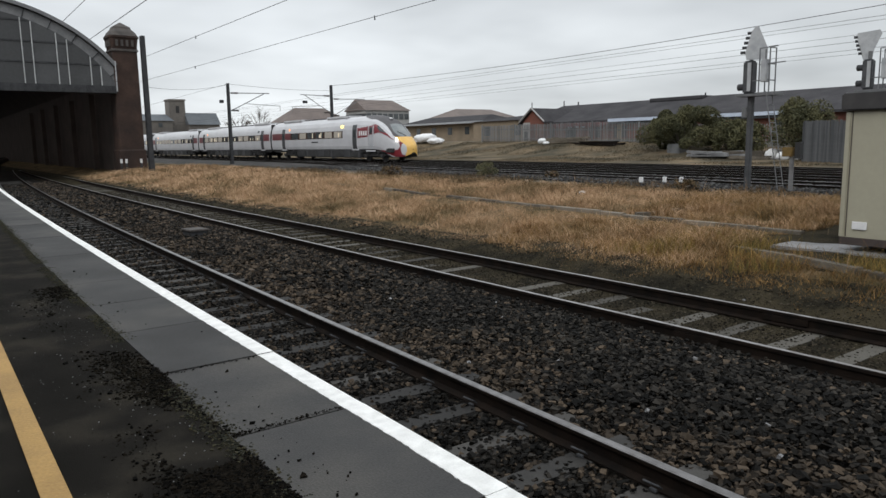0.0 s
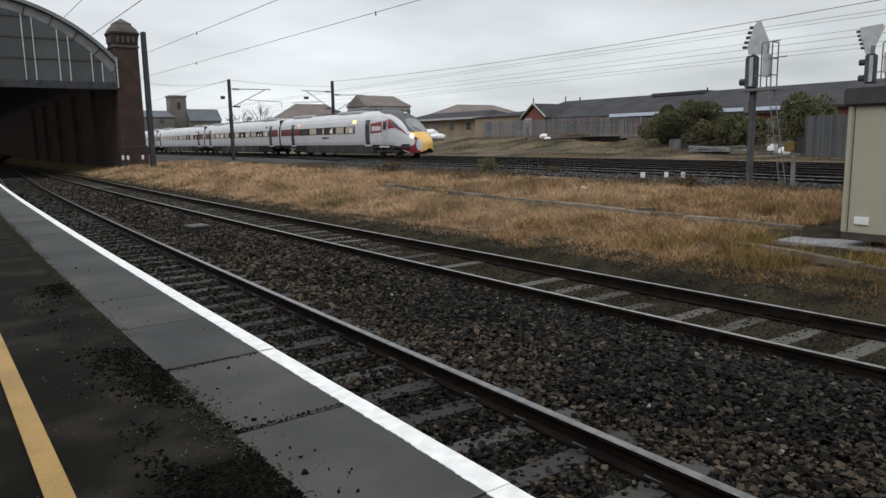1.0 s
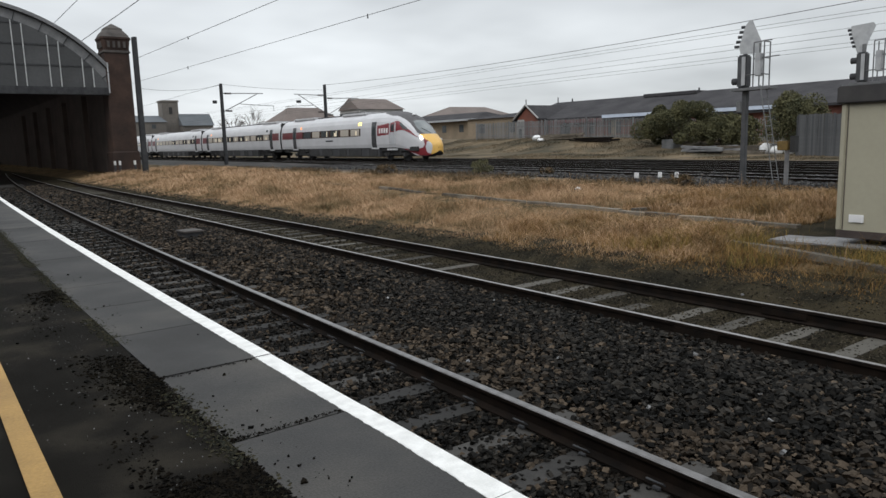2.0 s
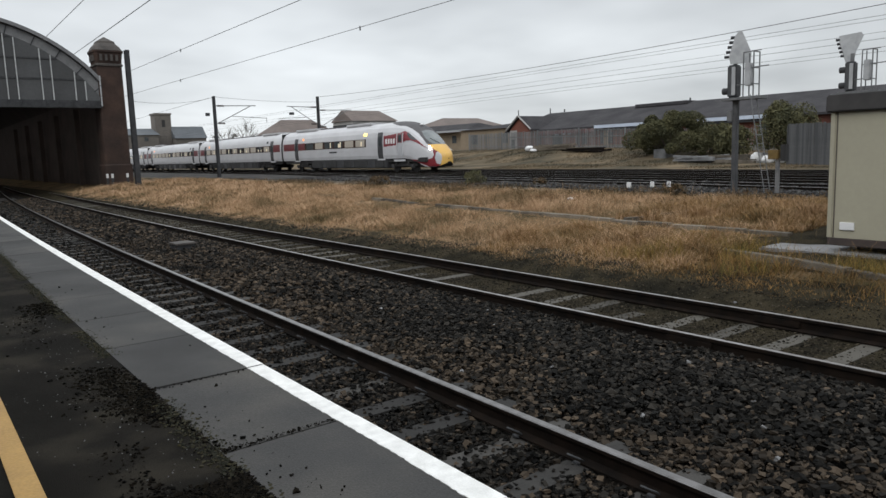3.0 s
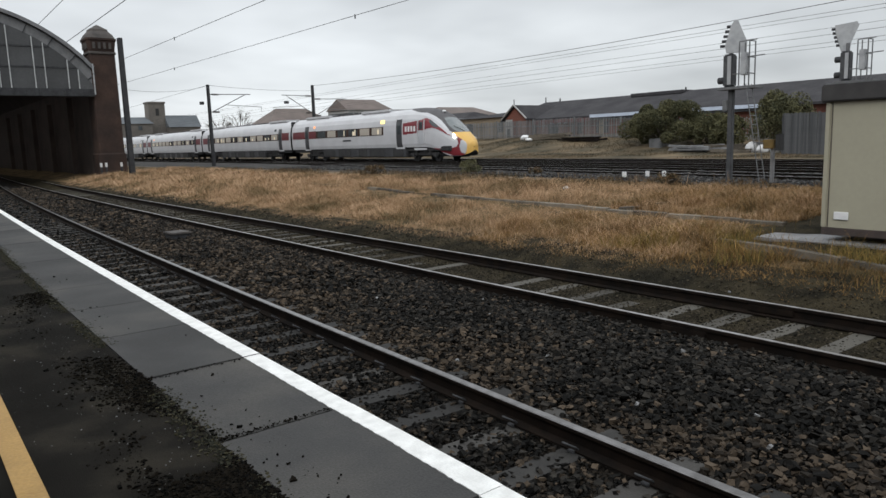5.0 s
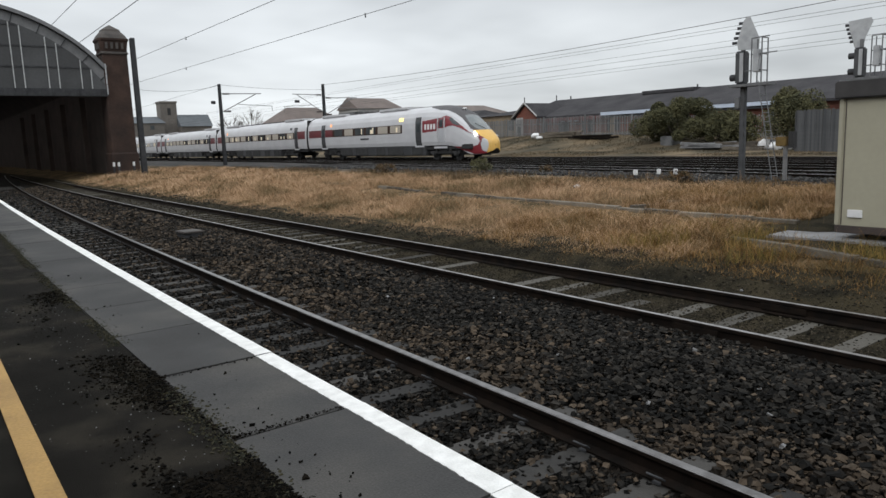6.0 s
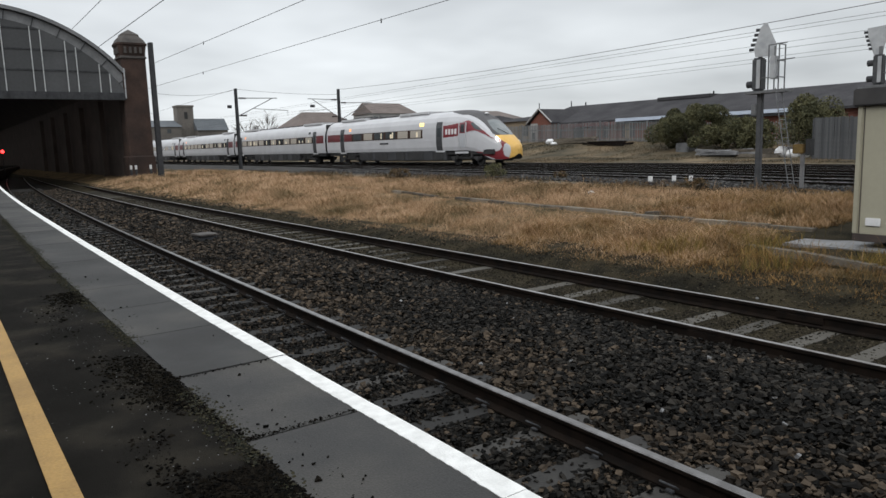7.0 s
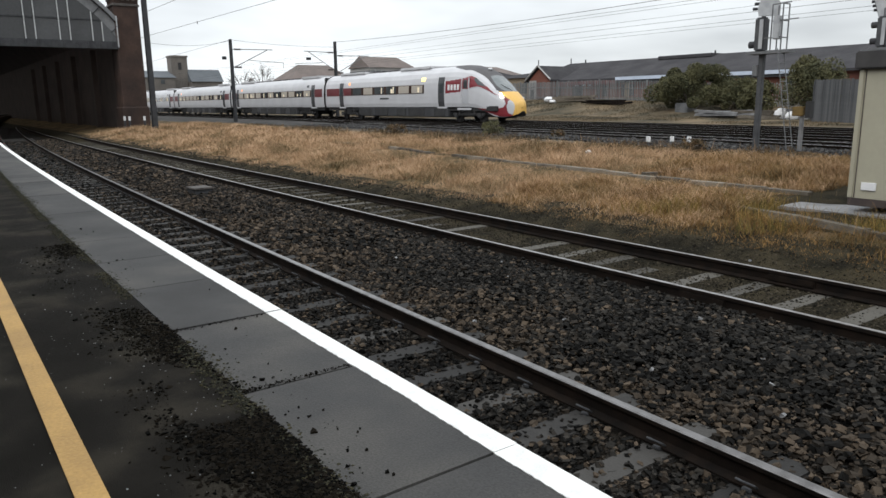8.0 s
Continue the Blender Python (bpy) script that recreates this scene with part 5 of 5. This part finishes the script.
build_bush(48.0, 33.2, 0.8, 7.6, 3.25, 42000, 0.075, 1, "large rounded dark green evergreen bush before the fence")
build_bush(48.2, 29.3, 0.8, 3.6, 2.3, 12000, 0.075, 2, "low dark bush beside the evergreen")
build_bush(44.5, 22.3, 0.7, 3.8, 3.6, 22000, 0.075, 3, "dense dark green shrub behind the board fence")
build_bush(46.0, 26.6, 0.8, 2.6, 2.2, 2500, 0.12, 4, "dark straggly shrub by the fence")
build_bush(20.9, 24.6, 0.45, 1.2, 0.6, 1400, 0.04, 5, "low dark weedy bush beside the ballast", LEAF)
build_bush(20.6, 20.2, 0.45, 0.7, 0.35, 200, 0.05, 6, "small dry weed beside the ballast", WEED)
build_bush(19.2, 30.0, 0.40, 1.6, 0.5, 500, 0.06, 7, "small dry bramble in the grass", WEED)
build_bush(18.9, 12.9, 0.45, 1.2, 0.4, 500, 0.05, 9, "small dry weed beside the markers", WEED)


def build_tree(x, y, z, h, w, seed):
    t = tagged(empty("bare_tree"), "bare winter tree with fine grey twigs", "tree", "bare trees")
    rng = random.Random(seed)
    bm = bmesh.new()
    add_tube(bm, (x, y, z), (x + 0.2, y, z + h * 0.4), 0.32, 0.2, 7)
    tips = []
    for i in range(14):
        a = rng.uniform(0, 6.28)
        q = rng.uniform(0.3, 1.0)
        tip = Vector((x + math.cos(a) * w * q * 0.5, y + math.sin(a) * w * q * 0.5, z + h * rng.uniform(0.6, 1.0) * (1.05 - 0.3 * q)))
        add_tube(bm, (x + 0.2, y, z + h * rng.uniform(0.25, 0.42)), tip, 0.11, 0.03, 5)
        tips.append(tip)
    part("trunk", bm, TWIG, t)
    bm = bmesh.new()
    for tip in tips:
        for i in range(14):
            e = tip + Vector((rng.uniform(-1, 1), rng.uniform(-1, 1), rng.uniform(-0.6, 1))) * w * 0.16
            add_tube(bm, tip.lerp(Vector((x, y, z + h * 0.5)), rng.uniform(0, 0.4)), e, 0.035, 0.012, 3)
    part("crown", bm, TWIG, t, "fine bare twigs")
    return t


build_tree(78.5, 190, 1.5, 12.0, 8.0, 1)
build_tree(73.5, 191, 1.5, 10.5, 7.0, 2)
build_tree(92.0, 178, 1.5, 8.0, 6.0, 3)
build_tree(48.0, 9.0, 0.8, 6.0, 5.0, 4)


# ---- scrap and sacks beyond the tracks ----
def build_sack(x, y, z, w, h, label):
    bm = bmesh.new()
    bmesh.ops.create_icosphere(bm, subdivisions=3, radius=1.0)
    for v in bm.verts:
        k = 1 + 0.25 * noise.noise(v.co * 2.1 + Vector((x, y, 0)))
        v.co = Vector((v.co.x * w / 2 * k, v.co.y * w / 2 * k, max(v.co.z, -0.75) * h * 0.6 * k))
    bmesh.ops.translate(bm, verts=bm.verts, vec=(x, y, float(ground_z(x, y)) + h * 0.42))
    return tagged(part("sack", bm, WHITE, None, "", True), label, "sack", "white sacks")


build_sack(43.7, 23.7, 0.62, 0.75, 0.65, "white woven bulk sack on the rough ground")
build_sack(43.0, 22.6, 0.62, 0.8, 0.5, "slumped white bulk sack on the rough ground")
build_sack(42.8, 21.7, 0.62, 0.6, 0.5, "slumped white bulk sack on the rough ground")
build_sack(50.2, 50.6, 0.75, 0.9, 0.5, "white crumpled sack lying on the ground")
build_sack(49.6, 49.5, 0.75, 0.7, 0.3, "white crumpled sack lying on the ground")
build_sack(52.0, 73.0, 0.85, 3.0, 1.1, "heap of white sheeting on the ground")
build_sack(51.0, 69.5, 0.85, 2.0, 0.7, "heap of white sheeting on the ground")
build_sack(17.3, 15.6, 0.36, 0.22, 0.10, "scrap of white litter in the grass")


def build_pile(x, y, z, n, ln, seed, label, material):
    p = tagged(empty("scrap_pile"), label, "pile")
    rng = random.Random(seed)
    for i in range(n):
        w, h = rng.uniform(0.12, 0.3), rng.uniform(0.08, 0.2)
        ob = box("beam", -w / 2, w / 2, -ln / 2, ln / 2, 0, h, material, p, "", 0.01)
        ob.matrix_basis = pose(x + rng.uniform(-0.6, 0.6), y + rng.uniform(-0.8, 0.8), float(ground_z(x, y)) + 0.16 * (i % 3), rng.uniform(-3, 3), rng.uniform(-3, 3), rng.uniform(-12, 12))
    return p


build_pile(43.5, 27.2, 0.6, 9, 3.6, 1, "stack of grey beams on the rough ground", CONCRETE)
build_pile(43.3, 25.3, 0.6, 7, 2.6, 2, "stack of pale beams on the rough ground", TROUGH)
build_pile(49.0, 42.0, 0.7, 5, 4.2, 3, "rusty lengths of old rail on the ground", RUST)
build_pile(44.5, 22.0, 0.6, 6, 2.4, 4, "stack of grey slabs on the rough ground", CONCRETE)
build_pile(50.5, 47.5, 0.75, 8, 5.0, 5, "low heap of grey rubble slabs on the ground", TROUGH)
bx = box("tank", 46.2, 47.4, 32.2, 33.3, 0.7, 1.75, GREY_STEEL, bevel=0.05)
tagged(bx, "grey box tank before the evergreen bush", "tank")

lamp = tagged(empty("stop_lamp", pose(6.48, 80.0, 1.45)), "small red stop lamp on a post inside the shed", "signal lamp")
tube("stem", (0, 0, -1.0), (0, 0, 1.2), 0.04, DARK_STEEL, lamp)
bm = bmesh.new()
bmesh.ops.create_uvsphere(bm, u_segments=12, v_segments=8, radius=0.16)
bmesh.ops.translate(bm, verts=bm.verts, vec=(0, -0.05, 1.3))
part("lens", bm, RED_LAMP, lamp, "glowing red lens", True)


# ---- ballast stones ----
def bed_z(x, y):
    """Top of the stone bed across the two platform tracks."""
    n = near_x_np(y)
    b = 6.72 + 0.00034 * y * y
    z = np.full_like(x, -0.205)
    ridge = np.clip(1 - np.abs((x - (n + 0.9 + (b - n - 0.9) * 0.45)) / (0.5 * (b - n))), 0, 1)
    z = np.where(x > n + 0.1, -0.20 + 0.13 * ridge ** 0.7, z)
    z = np.where((x > b - 0.9) & (x <= b + 0.0), np.maximum(z, -0.125), z)
    z = np.where((x > b) & (x < b + 1.8), -0.178, z)
    return np.where(x > b + 1.8, -0.17, z)


def near_x_np(y):
    return 3.63 + 0.022 * y + 0.00042 * y * y * (y > 0)


CUBE = np.array([(-1, -1, -1), (1, -1, -1), (1, 1, -1), (-1, 1, -1), (-1, -1, 1), (1, -1, 1), (1, 1, 1), (-1, 1, 1)], float)
QUADS = np.array([(0, 3, 2, 1), (4, 5, 6, 7), (0, 1, 5, 4), (1, 2, 6, 5), (2, 3, 7, 6), (3, 0, 4, 7)])


def rand_rot(rng, n):
    q = rng.normal(size=(n, 4))
    q /= np.linalg.norm(q, axis=1)[:, None]
    w, x, y, z = q.T
    return np.stack([np.stack([1 - 2 * (y * y + z * z), 2 * (x * y - z * w), 2 * (x * z + y * w)], 1), np.stack([2 * (x * y + z * w), 1 - 2 * (x * x + z * z), 2 * (y * z - x * w)], 1), np.stack([2 * (x * z - y * w), 2 * (y * z + x * w), 1 - 2 * (x * x + y * y)], 1)], 1)


def stones(name, x, y, z, size, material, seed, label, category):
    rng = np.random.RandomState(seed)
    n = len(x)
    shape = CUBE[None] * rng.uniform(0.3, 1.0, (n, 1, 3)) + rng.uniform(-0.38, 0.38, (n, 8, 3))
    shape = np.einsum("nij,nkj->nki", rand_rot(rng, n), shape) * size[:, None, None]
    shape[:, :, 2] *= 0.7
    verts = (shape + np.stack([x, y, z], 1)[:, None]).reshape(-1, 3)
    faces = (QUADS[None] + 8 * np.arange(n)[:, None, None]).reshape(-1, 4)
    me = bpy.data.meshes.new(name)
    me.vertices.add(len(verts))
    me.vertices.foreach_set("co", verts.ravel())
    me.loops.add(faces.size)
    me.loops.foreach_set("vertex_index", faces.ravel())
    me.polygons.add(len(faces))
    me.polygons.foreach_set("loop_start", np.arange(0, faces.size, 4))
    me.polygons.foreach_set("use_smooth", np.zeros(len(faces), bool))
    me.materials.append(material)
    me.update(calc_edges=True)
    return tagged(new(name, me), label, category, kind="stuff")


def build_ballast():
    rng = np.random.RandomState(11)
    for name, y0, y1, dens, s in (("ballast", 0.6, 9.0, 1150, 0.027), ("ballast", 9.0, 22.0, 380, 0.036), ("ballast", 22.0, 55.0, 70, 0.06)):
        n = int((y1 - y0) * 8.3 * dens)
        y = rng.uniform(y0, y1, n)
        e = 1.44 + 0.014 * y + 0.00053 * y * y
        x = e + rng.uniform(0, 1, n) * (9.3 - e)
        # keep rails and sleeper tops mostly clear
        nx, bx = near_x_np(y), 6.72 + 0.00034 * y * y
        clear = (x < bx - 0.085)
        for r in (nx, nx - 1.505):
            clear &= np.abs(x - r) > 0.085
        in1 = (x > nx - 2.05) & (x < nx + 0.50)
        on1 = in1 & (np.abs(((y + 3.133) / 0.637 + 0.5) % 1 - 0.5) * 0.637 < 0.105)
        clear &= ~(on1 & (rng.uniform(size=n) > np.where(x < nx, 0.50, 0.22)))
        x, y = x[clear], y[clear]
        n = len(x)
        size = 0.9 * s * (0.5 + 0.85 * rng.uniform(0, 1, n) ** 1.5) * np.where((x > near_x_np(y) + 0.2) & (x < 6.5), 1.15, 0.9)
        z = bed_z(x, y) + rng.uniform(-0.03, 0.03, n) + np.where(x < near_x_np(y), 0.022, 0.0)
        # brown stones lie along the platform track, dark grey ones fill the middle
        brown = np.clip((near_x_np(y) + 1.45 - x + 0.4 * np.sin(y * 1.7 + x)) / 0.9, 0.12, 0.92)
        brown = np.where(x < near_x_np(y) - 0.1, 0.3, np.where(y > 7, np.maximum(brown, np.clip(0.12 + 0.12 * (y - 7), 0, 0.62)), brown))
        b = rng.uniform(size=n) < brown
        stones(name, x[b], y[b], z[b], size[b], STONE, int(y0) + 5, "brown and tan angular ballast stones along the rail", "ballast")
        stones(name, x[~b], y[~b], z[~b], size[~b], STONE_GREY, int(y0) + 6, "dark grey angular ballast stones between the tracks", "ballast")
    # fine gravel in and beyond the siding
    for y0, y1, dens, s in ((1.0, 12.0, 900, 0.013), (12.0, 40.0, 160, 0.026)):
        n = int((y1 - y0) * 4.0 * dens)
        y = rng.uniform(y0, y1, n)
        bx = 6.72 + 0.00034 * y * y
        x = bx - 0.15 + 4.0 * rng.uniform(0, 1, n) ** 1.25
        ok = np.ones(n, bool)
        for r in (bx, bx + 1.505):
            ok &= np.abs(x - r) > 0.08
        on2 = (x < bx + 1.7) & (np.abs(((y + 3.04) / 0.68 + 0.5) % 1 - 0.5) * 0.68 < 0.12)
        ok &= ~(on2 & (rng.uniform(size=n) > 0.50))
        ok &= rng.uniform(size=n) < np.where(x > 9.5, 0.12, 0.85)
        x, y, bx = x[ok], y[ok], bx[ok]
        g = np.array([float(ground_z(a, b)) for a, b in zip(x, y)])
        z = np.where(x < bx + 1.75, -0.172, g) + rng.uniform(-0.006, 0.006, len(x))
        stones("gravel", x, y, z, s * rng.uniform(0.35, 1.3, len(x)), GRAVEL, int(y0) + 41, "fine brown-grey gravel silted round the siding", "gravel")
    # shoulder of the main line
    n = 16000
    y = rng.uniform(6, 45, n)
    mx = 29.26 + 0.035 * y - np.where(y < 33, 0.0025 * (33 - y) ** 2, 0)
    x = mx - rng.uniform(4.6, 9.6, n)
    z = np.array([float(ground_z(a, b)) for a, b in zip(x, y)])
    stones("ballast", x, y, z + 0.02, 0.06 * rng.uniform(0.6, 1.2, n), SHOULDER, 77, "grey ballast shoulder of the main line", "ballast")
    # a few pale chips
    pale = [(4.97, 4.75), (4.35, 5.4), (5.6, 6.3), (6.0, 3.9), (4.6, 3.4), (5.2, 8.2), (6.2, 7.1), (9.1, 5.2), (9.3, 4.3), (5.0, 2.6), (4.6, 2.3), (5.4, 2.9)]
    x, y = np.array([p[0] for p in pale]), np.array([p[1] for p in pale])
    z = np.where(x > 8, -0.15, bed_z(x, y) + 0.03)
    stones("chips", x, y, z, np.full(len(x), 0.022), CONCRETE, 78, "small pale chips among the ballast", "stones")


build_ballast()


# ---- grass ----
def blades(name, x, y, z, h, w, material, seed, label, category, lean=0.5):
    """Bent blades, two faces each."""
    rng = np.random.RandomState(seed)
    n = len(x)
    a = rng.uniform(0, 2 * np.pi, n)
    d = np.stack([np.cos(a), np.sin(a), np.zeros(n)], 1)
    b = rng.uniform(0, 2 * np.pi, n)
    side = np.stack([np.cos(b), np.sin(b), np.zeros(n)], 1) * (w / 2)[:, None]
    p = np.stack([x, y, z], 1)
    up = np.array([0, 0, 1.0])
    ln = (lean * rng.uniform(0.2, 1.2, n) * h)[:, None]
    m = p + up * (h * 0.6)[:, None] + d * ln * 0.35
    t = p + up * h[:, None] + d * ln
    verts = np.stack([p - side, p + side, m + side * 0.8, m - side * 0.8, t], 1).reshape(-1, 3)
    k = 5 * np.arange(n)
    quads = np.stack([k, k + 1, k + 2, k + 3], 1)
    tris = np.stack([k + 3, k + 2, k + 4], 1)
    me = bpy.data.meshes.new(name)
    me.vertices.add(len(verts))
    me.vertices.foreach_set("co", verts.ravel())
    loops = np.concatenate([quads.ravel(), tris.ravel()])
    me.loops.add(len(loops))
    me.loops.foreach_set("vertex_index", loops)
    me.polygons.add(2 * n)
    me.polygons.foreach_set("loop_start", np.concatenate([np.arange(n) * 4, 4 * n + np.arange(n) * 3]))
    me.materials.append(material)
    me.update(calc_edges=True)
    return tagged(new(name, me), label, category, kind="stuff")


def patch(x, y, seed, s):
    """Soft patches between 0 and 1."""
    return np.array([0.5 + 0.5 * noise.noise(Vector((a * s, b * s, seed))) for a, b in zip(x, y)])


def build_grass():
    rng = np.random.RandomState(21)
    for y0, y1, n, w in ((2.5, 11.5, 100000, 0.006), (6.8, 15.0, 80000, 0.007), (15.0, 30.0, 110000, 0.010), (30.0, 57.0, 60000, 0.022)):
        y = rng.uniform(y0, y1, n)
        lo = np.where(y < 20, 9.25 + 0.2 * np.sin(y * 1.3) + 0.12 * np.sin(y * 4.1), 9.4)
        x = lo + rng.uniform(0, 1, n) ** 0.9 * (19.4 - lo)
        p = patch(x, y, 3.1, 0.45)
        q = patch(x, y, 8.7, 1.6)
        keep = (q > 0.15) & ~((x > 10.95) & (x < 15.4) & (y < 6.7) & (rng.uniform(size=n) > np.where(x < 12.2, 0.12, 0.0)))
        keep &= rng.uniform(size=n) < np.clip(0.15 + 1.6 * p, 0, 1)
        keep &= ~((x < 13.0) & (y > 56))
        x, y, p, q = x[keep], y[keep], p[keep], q[keep]
        z = np.array([float(ground_z(a, b)) for a, b in zip(x, y)]) - 0.02
        edge = np.clip((x - 9.3) / 1.6, 0.14, 1) * np.clip((19.8 - x) / 2.5, 0.35, 1)
        tuft = np.clip((patch(x, y, 12.3, 2.6) - 0.5) * 5, 0, 1)
        h = (0.03 + 0.16 * p + 0.10 * q + 0.20 * tuft) * rng.uniform(0.5, 1.2, len(x)) * edge
        # short growth round the trough line
        tx = 13.8 + 0.062 * (y - 6.75)
        h = np.where((np.abs(x - tx + 0.5) < 0.8) & (y < 24), h * 0.22, h)
        blades("dry_grass", x, y, z, h, w * rng.uniform(0.7, 1.4, len(x)), GRASS_OCHRE if y0 < 4 else GRASS, int(y0), "long dry straw-coloured winter grass", "grass", 1.5)
    # tall pale stalks
    n = 420
    x, y = rng.uniform(11, 19, n), rng.uniform(4, 40, n)
    ok = ~((x > 11.6) & (x < 15.4) & (y < 6.3))
    x, y = x[ok], y[ok]
    z = np.array([float(ground_z(a, b)) for a, b in zip(x, y)])
    blades("grass_stalks", x, y, z, rng.uniform(0.3, 0.65, len(x)), np.full(len(x), 0.008), GRASS, 9, "tall pale dry stalks standing in the grass", "grass", 0.25)
    # dark weeds along the ballast shoulder and over the soil
    n = 30000
    y = rng.uniform(4, 55, n)
    x = rng.normal(18.6, 1.0, n)
    p = patch(x, y, 5.5, 0.7)
    ok = (p > 0.40) & (x < 20.7) & (x > 15.5)
    x, y, p = x[ok], y[ok], p[ok]
    z = np.array([float(ground_z(a, b)) for a, b in zip(x, y)]) - 0.02
    blades("weeds", x, y, z, (0.05 + 0.20 * p) * rng.uniform(0.4, 1.2, len(x)), 0.022 * rng.uniform(0.7, 1.4, len(x)), WEED, 31, "dark brown weeds along the ballast shoulder", "weeds", 0.7)
    # green tufts near the cabin and sparse growth by the siding
    n = 9000
    y = rng.uniform(2.5, 8.5, n)
    x = rng.normal(11.2, 0.8, n)
    p = patch(x, y, 2.2, 1.1)
    ok = (p > 0.62) & (x > 9.8) & ~((x > 11.7) & (y < 6.2))
    x, y = x[ok], y[ok]
    z = np.array([float(ground_z(a, b)) for a, b in zip(x, y)]) - 0.02
    blades("green_tufts", x, y, z, rng.uniform(0.1, 0.35, len(x)), np.full(len(x), 0.008), OLIVE, 41, "olive green tufts in the dry grass", "grass", 0.9)
    # rough growth beyond the main line
    n = 60000
    y = rng.uniform(10, 75, n)
    x = rng.uniform(37, 52, n)
    p = patch(x, y, 6.6, 0.3)
    ok = p > 0.42
    x, y, p = x[ok], y[ok], p[ok]
    z = np.array([float(ground_z(a, b)) for a, b in zip(x, y)]) - 0.02
    blades("rough_growth", x, y, z, (0.04 + 0.16 * p) * rng.uniform(0.4, 1.2, len(x)), np.full(len(x), 0.03), ROUGH, 51, "rough dry growth beyond the main line", "grass", 0.9)


build_grass()


# ---- dirt on the platform ----
def build_dirt():
    rng = np.random.RandomState(61)
    # moss along the joint between asphalt and coping
    n = 15000
    y = 0.4 + 15.6 * rng.uniform(0, 1, n) ** 1.6
    e = 1.485 + 0.014 * y + 0.00053 * y * y - 0.60 - 0.006 * np.clip(y - 2.0, 0, 7)
    p = patch(np.zeros(n), y, 1.7, 1.3)
    x = e + rng.normal(-0.012, 0.03, n) * (0.5 + 1.3 * p)
    ok = p > 0.34
    x, y = x[ok], y[ok]
    stones("moss", x, y, np.full(len(x), 0.914), 0.0015 + 0.0065 * rng.uniform(0, 1, len(x)) ** 2, MOSS, 62, "olive moss along the joint of the coping", "moss")
    # dark crumbly litter on the asphalt, thickest beside the coping
    n = 110000
    y = np.concatenate([rng.normal(2.25, 0.42, n // 2), 1.2 + 5.5 * rng.uniform(0, 1, n - n // 2) ** 1.4])
    x = 0.895 + 0.014 * y - np.abs(rng.normal(-0.012, 0.13, n))
    p = patch(x, y, 4.4, 2.4)
    ok = (rng.uniform(size=n) < np.clip((p - 0.38) * 4.5, 0, 1)) & (y > 0.8)
    x, y = x[ok], y[ok]
    stones("grit", x, y, np.full(len(x), 0.912), 0.0010 + 0.0110 * rng.uniform(0, 1, len(x)) ** 7, DEBRIS, 63, "dark crumbled asphalt and leaf litter", "grit")
    # pale specks
    n = 520
    y = 1.3 + 5 * rng.uniform(0, 1, n) ** 1.5
    x = 0.9 - np.abs(rng.normal(0, 0.3, n))
    stones("specks", x, y, np.full(n, 0.913), 0.001 + 0.0025 * rng.uniform(0, 1, n) ** 2, CONCRETE, 65, "tiny pale specks of grit on the asphalt", "grit")
    # crumbs in clusters on the slabs
    xs, ys = [], []
    for cx, cy, k, sx, sy in ((1.00, 2.72, 30, 0.09, 0.05), (1.03, 2.35, 16, 0.05, 0.16), (1.10, 2.10, 9, 0.05, 0.08), (0.98, 1.85, 12, 0.05, 0.1), (1.12, 5.55, 8, 0.05, 0.2), (1.17, 3.35, 4, 0.08, 0.2), (1.05, 3.0, 3, 0.1, 0.1), (1.2, 7.5, 5, 0.1, 0.4), (1.25, 4.2, 3, 0.1, 0.3)):
        xs += list(rng.normal(cx, sx, k))
        ys += list(rng.normal(cy, sy, k))
    # dirt packed in two of the joints
    for cy in (2.655, 2.66, 3.645):
        k = 150
        q = rng.uniform(0, 1, k) ** 1.6
        xs += list(0.93 + 0.5 * q)
        ys += list(cy + rng.normal(0, 0.012, k))
    xs, ys = np.array(xs), np.array(ys)
    stones("crumbs", xs, ys, np.full(len(xs), 0.919), np.where(np.arange(len(xs)) < len(xs) - 450, 0.0025 + 0.0085 * rng.uniform(0, 1, len(xs)) ** 2.2, 0.0015 + 0.004 * rng.uniform(0, 1, len(xs)) ** 2), DEBRIS, 64, "small dark crumbs scattered on the coping slabs", "debris")


build_dirt()


# ---- everything that moves ----
TRAVEL = ((0.0, 11.4), (0.5, 10.42), (1.0, 9.42), (2.5, 6.2), (3.0, 5.25), (3.5, 4.35), (4.0, 3.48), (5.5, 1.33), (6.0, 0.80), (6.5, 0.36), (7.0, 0.0), (7.5, -0.38), (8.0, -0.55))
NOSE_Y = 33.07


def motions():
    rows = []
    for t, d in TRAVEL:
        y = NOSE_Y + d
        rows.append((t, pose(29.26 + 0.035 * y, y, MAIN_Z, 0, 0, -2.005)))
    walk(TRAIN, rows)
    # wheels roll with the way made, in turns of less than a quarter
    ts = [p[0] for p in TRAVEL]
    ds = [p[1] for p in TRAVEL]
    for w, s in WHEELS[:8]:
        turns, t = [], 0.0
        while t < 8.001:
            d = float(np.interp(t, ts, ds))
            turns.append((t, pose(0, s, 0.42, math.degrees((d - ds[0]) / 0.42))))
            t += 0.25
        walk(w, turns)


motions()
